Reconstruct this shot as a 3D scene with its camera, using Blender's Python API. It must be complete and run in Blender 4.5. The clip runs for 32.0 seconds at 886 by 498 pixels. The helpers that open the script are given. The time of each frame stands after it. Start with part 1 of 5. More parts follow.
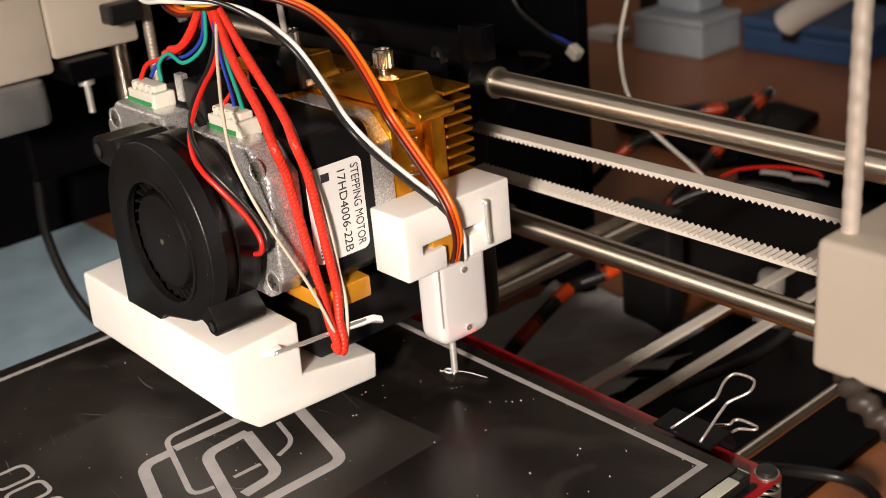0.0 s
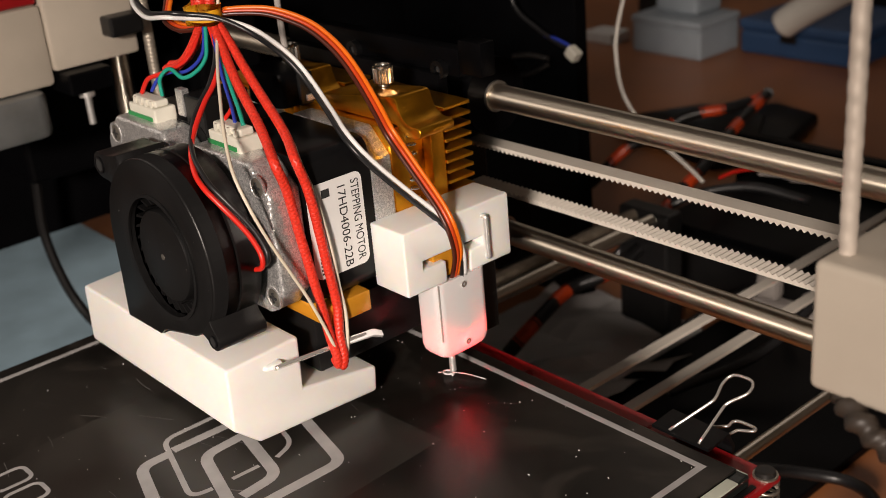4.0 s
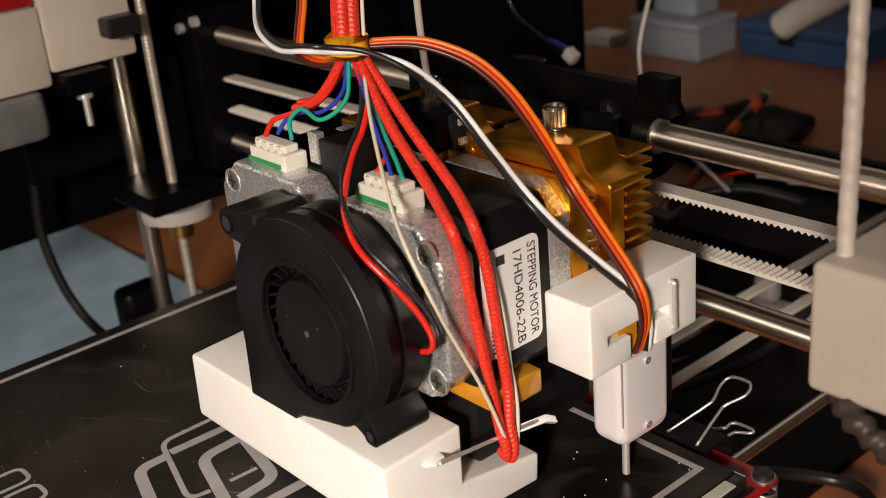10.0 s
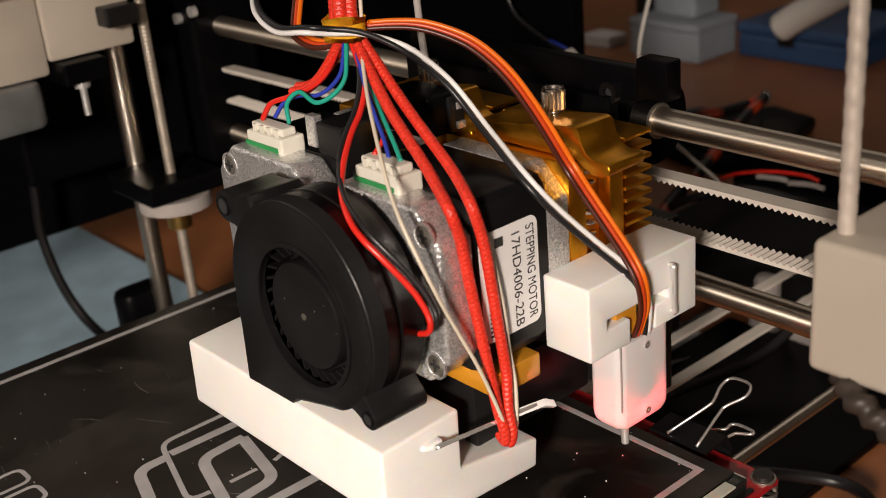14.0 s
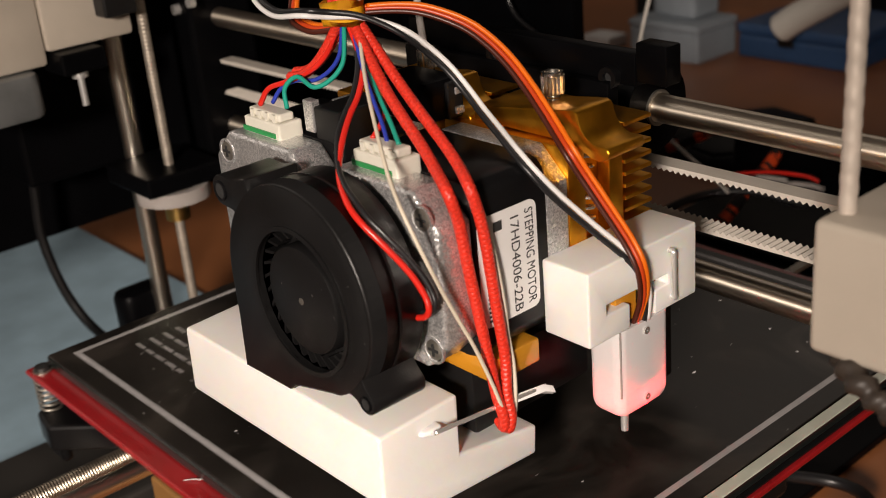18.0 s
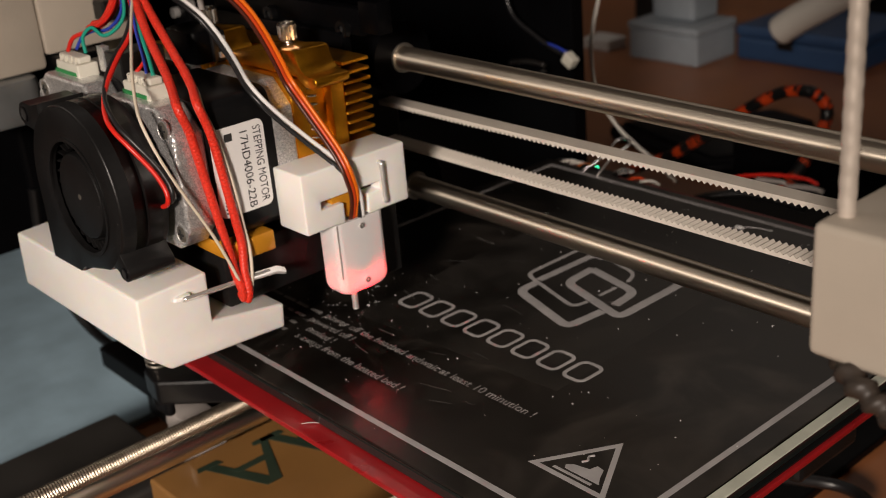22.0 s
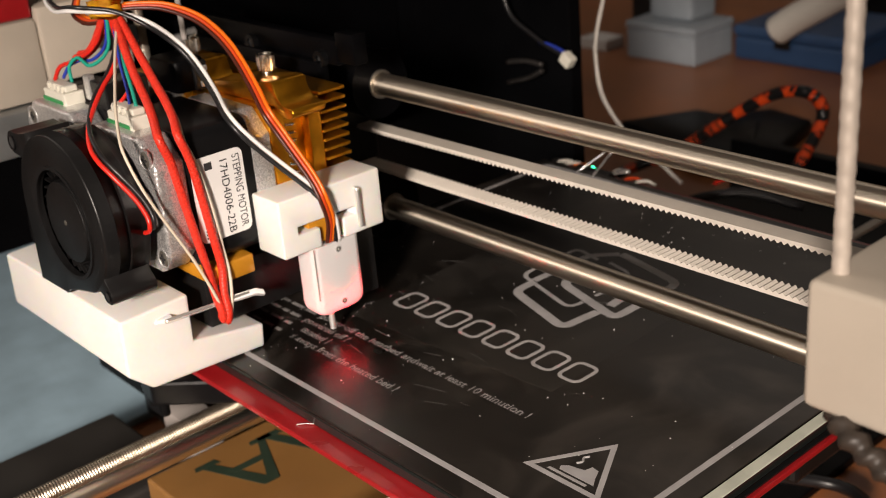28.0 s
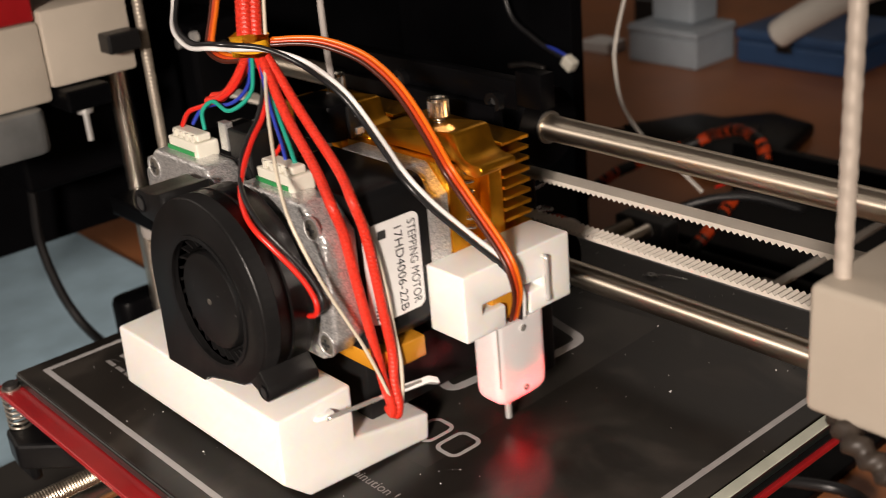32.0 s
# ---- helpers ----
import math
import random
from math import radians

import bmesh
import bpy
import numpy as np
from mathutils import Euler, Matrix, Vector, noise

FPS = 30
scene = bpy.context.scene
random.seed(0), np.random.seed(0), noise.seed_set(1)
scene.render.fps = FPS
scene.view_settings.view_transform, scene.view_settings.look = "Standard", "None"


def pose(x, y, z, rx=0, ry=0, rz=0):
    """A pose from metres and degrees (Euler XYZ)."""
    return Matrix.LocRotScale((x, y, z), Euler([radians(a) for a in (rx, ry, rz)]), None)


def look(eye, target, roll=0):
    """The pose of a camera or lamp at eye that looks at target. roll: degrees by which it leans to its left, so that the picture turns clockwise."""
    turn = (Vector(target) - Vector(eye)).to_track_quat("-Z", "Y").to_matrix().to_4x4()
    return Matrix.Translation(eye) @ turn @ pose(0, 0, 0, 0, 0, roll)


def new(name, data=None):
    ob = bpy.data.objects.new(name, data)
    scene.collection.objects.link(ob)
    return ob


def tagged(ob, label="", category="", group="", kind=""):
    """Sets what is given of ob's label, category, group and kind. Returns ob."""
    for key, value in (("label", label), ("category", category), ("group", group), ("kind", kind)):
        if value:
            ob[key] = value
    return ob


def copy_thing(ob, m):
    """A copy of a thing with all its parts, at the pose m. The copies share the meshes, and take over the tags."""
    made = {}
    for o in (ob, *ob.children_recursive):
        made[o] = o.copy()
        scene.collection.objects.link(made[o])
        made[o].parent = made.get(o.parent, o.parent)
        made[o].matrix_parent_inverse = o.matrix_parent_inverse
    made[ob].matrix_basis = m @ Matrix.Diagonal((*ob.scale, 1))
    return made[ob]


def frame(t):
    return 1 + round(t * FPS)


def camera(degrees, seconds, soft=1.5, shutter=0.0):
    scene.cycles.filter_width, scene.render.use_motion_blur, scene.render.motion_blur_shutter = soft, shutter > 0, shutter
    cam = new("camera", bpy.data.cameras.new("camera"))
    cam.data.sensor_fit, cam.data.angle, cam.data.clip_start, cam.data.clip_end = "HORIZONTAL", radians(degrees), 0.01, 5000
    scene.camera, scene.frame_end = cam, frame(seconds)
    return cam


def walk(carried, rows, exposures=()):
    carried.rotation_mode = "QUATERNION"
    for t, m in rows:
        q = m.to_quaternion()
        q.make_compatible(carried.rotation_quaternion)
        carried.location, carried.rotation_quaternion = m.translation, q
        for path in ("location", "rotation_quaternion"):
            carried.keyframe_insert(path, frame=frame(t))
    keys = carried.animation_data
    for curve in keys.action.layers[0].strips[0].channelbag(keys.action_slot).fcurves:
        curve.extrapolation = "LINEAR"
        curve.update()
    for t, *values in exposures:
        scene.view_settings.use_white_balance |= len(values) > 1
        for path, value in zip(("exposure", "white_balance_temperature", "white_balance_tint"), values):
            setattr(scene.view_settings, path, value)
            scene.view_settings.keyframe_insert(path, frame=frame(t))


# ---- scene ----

EYE = (0.2506, -0.2475, 0.277)
CAM_ROWS = (
    (0, 66.272, 4.756, 48.595),
    (0.5, 66.216, 4.751, 48.583),
    (1, 66.245, 4.74, 48.558),
    (1.5, 66.28, 4.744, 48.566),
    (2, 66.32, 4.735, 48.546),
    (2.5, 66.342, 4.741, 48.56),
    (3, 66.357, 4.736, 48.55),
    (3.5, 66.324, 4.731, 48.537),
    (5.5, 66.446, 4.713, 48.495),
    (6, 66.451, 4.71, 48.489),
    (6.5, 66.217, 4.613, 48.264),
    (7, 66.351, 4.669, 48.393),
    (7.5, 66.413, 4.695, 48.455),
    (8, 66.434, 4.688, 48.437),
    (8.5, 66.458, 4.699, 48.464),
    (9, 66.447, 4.69, 48.443),
    (9.5, 66.46, 4.695, 48.453),
    (10, 66.425, 4.688, 48.438),
    (10.5, 66.365, 4.696, 48.456),
    (11, 66.454, 4.693, 48.45),
    (11.5, 66.507, 4.694, 48.451),
    (12, 66.589, 4.692, 48.447),
    (12.5, 66.6, 4.692, 48.446),
    (13, 66.494, 4.705, 48.478),
    (13.5, 66.472, 4.683, 48.426),
    (14, 66.481, 4.687, 48.436),
    (14.5, 66.513, 4.682, 48.425),
    (16.5, 66.486, 4.688, 48.438),
    (17, 66.409, 4.683, 48.425),
    (17.5, 66.503, 4.687, 48.435),
    (18, 66.511, 4.685, 48.431),
    (18.5, 66.566, 4.68, 48.418),
    (19, 66.77, 4.881, 48.883),
    (19.5, 66.487, 4.7, 48.465),
    (20, 66.509, 4.692, 48.446),
    (20.5, 66.546, 4.675, 48.407),
    (21, 66.553, 4.664, 48.382),
    (21.5, 66.616, 4.669, 48.394),
    (22, 66.63, 4.67, 48.396),
    (22.5, 66.627, 4.694, 48.451),
    (23, 66.513, 4.681, 48.422),
    (23.5, 66.465, 4.685, 48.431),
    (24, 66.505, 4.664, 48.382),
    (24.5, 66.575, 4.661, 48.375),
    (25, 66.584, 4.646, 48.342),
    (25.5, 66.588, 4.643, 48.333),
    (27.5, 66.577, 4.642, 48.332),
    (28, 66.598, 4.622, 48.285),
    (28.5, 66.693, 4.632, 48.309),
    (29, 66.696, 4.632, 48.308),
    (29.5, 66.62, 4.636, 48.318),
    (30, 66.622, 4.658, 48.367),
    (30.5, 66.675, 4.642, 48.332),
    (31, 66.573, 4.525, 48.063),
    (31.5, 66.723, 4.635, 48.316),
    (32, 66.77, 4.66, 48.373),
)

cam = camera(41.0, 32.0, soft=0.75, shutter=0.4)
cam.data.dof.use_dof = True
cam.data.dof.focus_distance = 0.302
cam.data.dof.aperture_fstop = 23
walk(cam, [(t, pose(*EYE, rx, ry, rz)) for t, rx, ry, rz in CAM_ROWS],
     exposures=((0, 0.21), (1, 0.04), (2, -0.10), (6, -0.27), (7.5, -0.33), (10, -0.25), (14, -0.23), (18.5, -0.22), (20, -0.48), (21, -0.50), (22.5, -0.36), (25, 0.10), (31, 0.14), (32, 0.04)))

# ---- light ----
world = bpy.data.worlds.new("room_air")
scene.world = world
world.use_nodes = True
world.node_tree.nodes["Background"].inputs[0].default_value = (0.55, 0.62, 0.75, 1)
world.node_tree.nodes["Background"].inputs[1].default_value = 0.004


def area(name, eye, target, size, watts, color):
    data = bpy.data.lights.new(name, "AREA")
    data.shape, data.size, data.energy, data.color = "DISK", size, watts, color
    ob = new(name, data)
    ob.matrix_world = look(eye, target)
    return ob


def spot(name, eye, target, degrees, radius, watts, color):
    data = bpy.data.lights.new(name, "SPOT")
    data.spot_size, data.spot_blend, data.shadow_soft_size, data.energy, data.color = radians(degrees), 1.0, radius, watts, color
    ob = new(name, data)
    ob.matrix_world = look(eye, target)
    return ob


# Unseen key light; its narrow cone is fitted to keep the end blocks dimmer.
spot("front_key_light", (0.64, -0.93, 0.51), (-0.015, -0.115, 0.065), 31, 0.075, 98, (1.0, 0.855, 0.745))
# Unseen broad fills added for bed sheen, ceiling bounce and rod highlights.
area("back_sheen_fill", (-0.7, 1.55, 1.45), (0.0, 0.0, 0.1), 1.3, 1.5, (1.0, 0.86, 0.75))
area("ceiling_bounce_fill", (-0.3, 0.2, 2.15), (-0.3, 0.2, 0.0), 2.6, 0.95, (1.0, 0.91, 0.85))
area("rod_highlight_fill", (-1.75, -0.95, 1.55), (0.0, 0.0, 0.1), 1.7, 8.0, (1.0, 0.88, 0.77))


# ---- materials ----
def mat(name, color, rough=0.5, metal=0.0, vary=0.15, scale=60.0, bump=0.0, bump_scale=400.0, coat=0.0, grime=0.0, spec=0.5, soft_light=0.0):
    m = bpy.data.materials.new(name)
    m.use_nodes = True
    nt = m.node_tree
    b = nt.nodes["Principled BSDF"]
    b.inputs["Metallic"].default_value = metal
    b.inputs["Subsurface Weight"].default_value = soft_light
    b.inputs["Subsurface Radius"].default_value = (1.0, 0.55, 0.3)
    b.inputs["Subsurface Scale"].default_value = 0.004
    b.inputs["Coat Weight"].default_value = coat
    b.inputs["Specular IOR Level"].default_value = spec
    co = nt.nodes.new("ShaderNodeTexCoord")
    n1 = nt.nodes.new("ShaderNodeTexNoise")
    n1.inputs["Scale"].default_value, n1.inputs["Detail"].default_value = scale, 6
    n2 = nt.nodes.new("ShaderNodeTexNoise")
    n2.inputs["Scale"].default_value, n2.inputs["Detail"].default_value = bump_scale, 4
    nt.links.new(co.outputs["Object"], n1.inputs["Vector"])
    nt.links.new(co.outputs["Object"], n2.inputs["Vector"])
    ramp = nt.nodes.new("ShaderNodeValToRGB")
    ramp.color_ramp.elements[0].position, ramp.color_ramp.elements[1].position = 0.3, 0.7
    ramp.color_ramp.elements[0].color = (*[max(0, c * (1 - vary)) for c in color], 1)
    ramp.color_ramp.elements[1].color = (*[min(1, c * (1 + vary)) for c in color], 1)
    nt.links.new(n1.outputs["Fac"], ramp.inputs["Fac"])
    nt.links.new(ramp.outputs["Color"], b.inputs["Base Color"])
    rr = nt.nodes.new("ShaderNodeMapRange")
    rr.inputs["To Min"].default_value, rr.inputs["To Max"].default_value = rough * 0.85, min(1, rough * 1.15 + grime)
    nt.links.new(n1.outputs["Fac"], rr.inputs["Value"])
    nt.links.new(rr.outputs["Result"], b.inputs["Roughness"])
    if bump:
        bp = nt.nodes.new("ShaderNodeBump")
        bp.inputs["Strength"].default_value, bp.inputs["Distance"].default_value = bump, 0.0004
        nt.links.new(n2.outputs["Fac"], bp.inputs["Height"])
        nt.links.new(bp.outputs["Normal"], b.inputs["Normal"])
    return m


WHITE_PRINT = mat("white_print", (0.79, 0.775, 0.745), 0.42, soft_light=0.3, vary=0.03, bump=0.05, bump_scale=900)
IVORY_PRINT = mat("ivory_print", (0.47, 0.415, 0.345), 0.5, vary=0.05, bump=0.15, bump_scale=900)
BLACK_PLASTIC = mat("black_plastic", (0.0070, 0.0068, 0.0070), 0.37, vary=0.2, spec=0.34, bump=0.12, bump_scale=2500)
BLACK_PAINT = mat("black_paint", (0.005, 0.005, 0.0055), 0.3, spec=0.22, vary=0.2, bump=0.03)
BLACK_ACRYLIC = mat("black_acrylic", (0.0022, 0.0022, 0.0026), 0.35, vary=0.2, spec=0.06)
STEEL = mat("polished_steel", (0.86, 0.79, 0.68), 0.29, 1.0, vary=0.03, scale=12)
GUNMETAL = mat("dark_grey_metal", (0.035, 0.032, 0.030), 0.36, 0.4, vary=0.2, scale=200)
PIN_STEEL = mat("nickel_wire", (0.72, 0.71, 0.69), 0.38, 0.7, vary=0.06)
CHROME = mat("chrome", (0.86, 0.84, 0.81), 0.24, 0.85, vary=0.05)
SCREW = mat("dull_zinc_thread", (0.60, 0.53, 0.46), 0.5, 0.25, vary=0.1, scale=300)
ZINC = mat("zinc_steel", (0.42, 0.39, 0.34), 0.4, 0.9, vary=0.15, scale=300)
KNURL = mat("bright_nickel", (0.62, 0.58, 0.52), 0.26, 1.0, vary=0.1, scale=400)
GOLD = mat("gold_anodised_aluminium", (0.80, 0.37, 0.025), 0.35, 1.0, vary=0.12, scale=200, bump=0.05)
BRASS = mat("brass", (0.75, 0.5, 0.16), 0.3, 1.0)
KAPTON = mat("amber_polyimide_tape", (0.62, 0.27, 0.02), 0.25, 0.25, vary=0.15, coat=0.4)
LABEL = mat("label_paper", (0.72, 0.71, 0.70), 0.5, vary=0.03)
# Black of the print, and of the shade painted into sockets, slots and bores.
INK_AND_RECESS = mat("ink_and_recess_black", (0.02, 0.02, 0.02), 0.6)
GREY_INK = mat("grey_screen_print", (0.36, 0.35, 0.35), 0.5, vary=0.12, scale=150)
TEXT_INK = mat("thin_grey_print", (0.23, 0.22, 0.215), 0.5, vary=0.3, scale=250)
SCRATCH = mat("scratch_grey", (0.09, 0.086, 0.082), 0.5, vary=0.3, scale=300)
RED_MASK = mat("red_solder_mask", (0.30, 0.009, 0.012), 0.25, vary=0.15, scale=60, coat=0.3, grime=0.1)
BELT = mat("cream_rubber_belt", (0.62, 0.575, 0.51), 0.6, vary=0.06, bump=0.1)
NYLON = mat("ivory_nylon", (0.62, 0.60, 0.52), 0.45, vary=0.04)
GREEN = mat("green_board", (0.02, 0.22, 0.06), 0.45)
RED_WIRE = mat("red_silicone_wire", (0.60, 0.020, 0.012), 0.30, vary=0.08, scale=200)
RED_BRAID = mat("red_braided_sleeve", (0.62, 0.032, 0.016), 0.36, vary=0.25, scale=1500, bump=0.25, bump_scale=2600)
WHITE_WIRE = mat("white_wire", (0.60, 0.57, 0.52), 0.45, vary=0.05)
SIGNAL_WHITE = mat("bright_white_wire", (0.72, 0.71, 0.70), 0.42, vary=0.05)
SENSOR_WIRE = mat("cream_sensor_wire", (0.60, 0.53, 0.42), 0.5, vary=0.08)
BLACK_WIRE = mat("black_wire", (0.012, 0.012, 0.013), 0.35, vary=0.2)
BLUE_WIRE = mat("blue_wire", (0.02, 0.04, 0.33), 0.4)
TEAL_WIRE = mat("green_wire", (0.01, 0.28, 0.2), 0.4)
ORANGE_WIRE = mat("orange_wire", (0.70, 0.140, 0.006), 0.36, vary=0.06)
RUST_WIRE = mat("red_orange_wire", (0.46, 0.045, 0.007), 0.36, vary=0.06)
BROWN_WIRE = mat("brown_wire", (0.060, 0.012, 0.006), 0.36, vary=0.08)
YELLOW_TIE = mat("yellow_tape", (0.72, 0.36, 0.01), 0.45)
AGED_ZINC = mat("aged_zinc_thread", (0.33, 0.28, 0.22), 0.34, 0.9, vary=0.2, scale=300)
WOOD = mat("brown_desk_wood", (0.27, 0.100, 0.036), 0.38, vary=0.25, scale=9, bump=0.1, bump_scale=80)
BLUE_MAT = mat("pale_blue_board", (0.30, 0.43, 0.52), 0.7, vary=0.12, scale=45, bump=0.3, bump_scale=300)
PALE_BOX = mat("pale_grey_box", (0.29, 0.33, 0.37), 0.6, vary=0.06)
BLUE_BOX = mat("blue_box", (0.020, 0.055, 0.135), 0.55, vary=0.1)
BASE_GREY = mat("dark_grey_board", (0.022, 0.020, 0.018), 0.55, vary=0.15)
EDGE_TAPE = mat("pale_green_tape", (0.50, 0.52, 0.44), 0.5, vary=0.12, scale=120)
SLEEVE = mat("brown_grey_sleeve", (0.035, 0.026, 0.020), 0.5, vary=0.3, scale=200)
MOTOR_GREY = mat("grey_motor_steel", (0.25, 0.26, 0.26), 0.35, 0.6, vary=0.15, scale=90)
PAPER = mat("pale_paper", (0.33, 0.30, 0.28), 0.8, vary=0.15, scale=40)
WALL = mat("room_wall", (0.55, 0.50, 0.44), 0.9, vary=0.05, scale=3)
TAPE = mat("brown_parcel_tape", (0.25, 0.125, 0.038), 0.3, vary=0.12, scale=30, coat=0.3)
TAPE_PRINT = mat("dark_green_print", (0.022, 0.038, 0.024), 0.5)


def bed_material():
    m = mat("black_bed_sheet", (0.0098, 0.0083, 0.0070), 0.23, vary=0.6, scale=32, grime=0.18, spec=0.46)
    nt = m.node_tree
    b = nt.nodes["Principled BSDF"]
    co = [n for n in nt.nodes if n.type == "TEX_COORD"][0]
    mp = nt.nodes.new("ShaderNodeMapping")
    mp.inputs["Scale"].default_value = (12, 300, 1)
    mp.inputs["Rotation"].default_value = (0, 0, 0.6)
    sc = nt.nodes.new("ShaderNodeTexNoise")
    sc.inputs["Scale"].default_value = 1.0
    nt.links.new(co.outputs["Object"], mp.inputs["Vector"])
    nt.links.new(mp.outputs["Vector"], sc.inputs["Vector"])
    bp = nt.nodes.new("ShaderNodeBump")
    bp.inputs["Strength"].default_value, bp.inputs["Distance"].default_value = 0.06, 0.0003
    # dull smears of dried glue
    sm = nt.nodes.new("ShaderNodeTexNoise")
    sm.inputs["Scale"].default_value, sm.inputs["Detail"].default_value, sm.inputs["Distortion"].default_value = 26, 8, 1.6
    nt.links.new(co.outputs["Object"], sm.inputs["Vector"])
    rp = nt.nodes.new("ShaderNodeValToRGB")
    rp.color_ramp.elements[0].position, rp.color_ramp.elements[1].position = 0.50, 0.76
    nt.links.new(sm.outputs["Fac"], rp.inputs["Fac"])
    mx = nt.nodes.new("ShaderNodeMix")
    mx.data_type = "RGBA"
    base = b.inputs["Base Color"].links[0].from_socket
    nt.links.new(rp.outputs["Color"], mx.inputs["Factor"])
    nt.links.new(base, mx.inputs[6])
    mx.inputs[7].default_value = (0.040, 0.034, 0.029, 1)
    nt.links.new(mx.outputs[2], b.inputs["Base Color"])
    nt.links.new(sc.outputs["Fac"], bp.inputs["Height"])
    nt.links.new(bp.outputs["Normal"], b.inputs["Normal"])
    return m


BED_BLACK = bed_material()
FILM = mat("worn_clear_film", (0.017, 0.015, 0.013), 0.24, vary=0.5, scale=55, grime=0.25)
PALE_GLASS = mat("ground_glass_edge", (0.30, 0.31, 0.27), 0.4, vary=0.3, scale=180)


def cast_material():
    """Rough cast metal with sparkling facets."""
    m = mat("cast_aluminium", (0.58, 0.58, 0.59), 0.30, 0.8, vary=0.12, scale=500)
    nt = m.node_tree
    b = nt.nodes["Principled BSDF"]
    co = [n for n in nt.nodes if n.type == "TEX_COORD"][0]
    vo = nt.nodes.new("ShaderNodeTexVoronoi")
    vo.inputs["Scale"].default_value = 3000
    nt.links.new(co.outputs["Object"], vo.inputs["Vector"])
    sub = nt.nodes.new("ShaderNodeVectorMath")
    sub.operation = "SUBTRACT"
    sub.inputs[1].default_value = (0.5, 0.5, 0.5)
    nt.links.new(vo.outputs["Color"], sub.inputs[0])
    sc = nt.nodes.new("ShaderNodeVectorMath")
    sc.operation = "SCALE"
    sc.inputs["Scale"].default_value = 0.40
    nt.links.new(sub.outputs["Vector"], sc.inputs[0])
    ge = nt.nodes.new("ShaderNodeNewGeometry")
    ad = nt.nodes.new("ShaderNodeVectorMath")
    nt.links.new(ge.outputs["Normal"], ad.inputs[0])
    nt.links.new(sc.outputs["Vector"], ad.inputs[1])
    no = nt.nodes.new("ShaderNodeVectorMath")
    no.operation = "NORMALIZE"
    nt.links.new(ad.outputs["Vector"], no.inputs[0])
    nt.links.new(no.outputs["Vector"], b.inputs["Normal"])
    # the sparkle is also painted into the base colour, grain by grain
    sep = nt.nodes.new("ShaderNodeSeparateColor")
    nt.links.new(vo.outputs["Color"], sep.inputs["Color"])
    rp = nt.nodes.new("ShaderNodeValToRGB")
    rp.color_ramp.elements[0].position, rp.color_ramp.elements[1].position = 0.1, 0.95
    rp.color_ramp.elements[0].color, rp.color_ramp.elements[1].color = (0.54, 0.545, 0.55, 1), (0.90, 0.89, 0.88, 1)
    nt.links.new(sep.outputs[0], rp.inputs["Fac"])
    nt.links.new(rp.outputs["Color"], b.inputs["Base Color"])
    return m


CAST_ALU = cast_material()


def glass_material():
    m = bpy.data.materials.new("bed_glass")
    m.use_nodes = True
    b = m.node_tree.nodes["Principled BSDF"]
    b.inputs["Base Color"].default_value = (0.012, 0.014, 0.013, 1)
    b.inputs["Roughness"].default_value = 0.12
    return m


GLASS_EDGE = glass_material()


def glow(name, color, strength):
    m = bpy.data.materials.new(name)
    m.use_nodes = True
    b = m.node_tree.nodes["Principled BSDF"]
    b.inputs["Base Color"].default_value = (*color, 1)
    b.inputs["Emission Color"].default_value = (*color, 1)
    b.inputs["Emission Strength"].default_value = strength
    return m


LED_RED = glow("red_led", (1.0, 0.02, 0.03), 64)
LED_GREEN = glow("green_led", (0.05, 1.0, 0.45), 6)


def ground_steel_material():
    """Steel ground round its axis, which draws its highlights out along the rod."""
    m = mat("ground_steel", (0.74, 0.66, 0.55), 0.36, 1.0, vary=0.04, scale=14)
    nt = m.node_tree
    b = nt.nodes["Principled BSDF"]
    b.inputs["Anisotropic"].default_value = 0.9
    b.inputs["Anisotropic Rotation"].default_value = 0.25
    tg = nt.nodes.new("ShaderNodeTangent")
    tg.direction_type, tg.axis = "RADIAL", "X"
    nt.links.new(tg.outputs["Tangent"], b.inputs["Tangent"])
    return m


ROD_STEEL = ground_steel_material()


def shell_material():
    """White plastic shell that lets light through."""
    m = bpy.data.materials.new("translucent_white_plastic")
    m.use_nodes = True
    nt = m.node_tree
    b = nt.nodes["Principled BSDF"]
    b.inputs["Base Color"].default_value = (0.84, 0.83, 0.83, 1)
    b.inputs["Roughness"].default_value = 0.35
    tr = nt.nodes.new("ShaderNodeBsdfTranslucent")
    tr.inputs["Color"].default_value = (0.9, 0.85, 0.85, 1)
    mx = nt.nodes.new("ShaderNodeMixShader")
    mx.inputs["Fac"].default_value = 0.3
    out = nt.nodes["Material Output"]
    nt.links.new(b.outputs[0], mx.inputs[1])
    nt.links.new(tr.outputs[0], mx.inputs[2])
    nt.links.new(mx.outputs[0], out.inputs["Surface"])
    return m


SHELL = shell_material()


# ---- mesh helpers ----
def thing(name, at, label, category, group="", kind=""):
    ob = new(name)
    ob.empty_display_size = 0.01
    ob.location = at
    return tagged(ob, label, category, group, kind)


def part(name, bm, material, parent, label="", smooth=None):
    """Links a bmesh, built in world places, as one mesh under a thing or a part."""
    top = parent
    while top.parent:
        top = top.parent
    bmesh.ops.translate(bm, verts=bm.verts, vec=-Vector(top.location))
    if smooth is not None:
        for f in bm.faces:
            f.smooth = True
        for e in bm.edges:
            if len(e.link_faces) == 2 and e.calc_face_angle(0) > radians(smooth):
                e.smooth = False
    me = bpy.data.meshes.new(name)
    bm.to_mesh(me)
    bm.free()
    me.materials.append(material)
    ob = new(name, me)
    ob.parent = parent
    if label:
        ob["label"] = label
    return ob


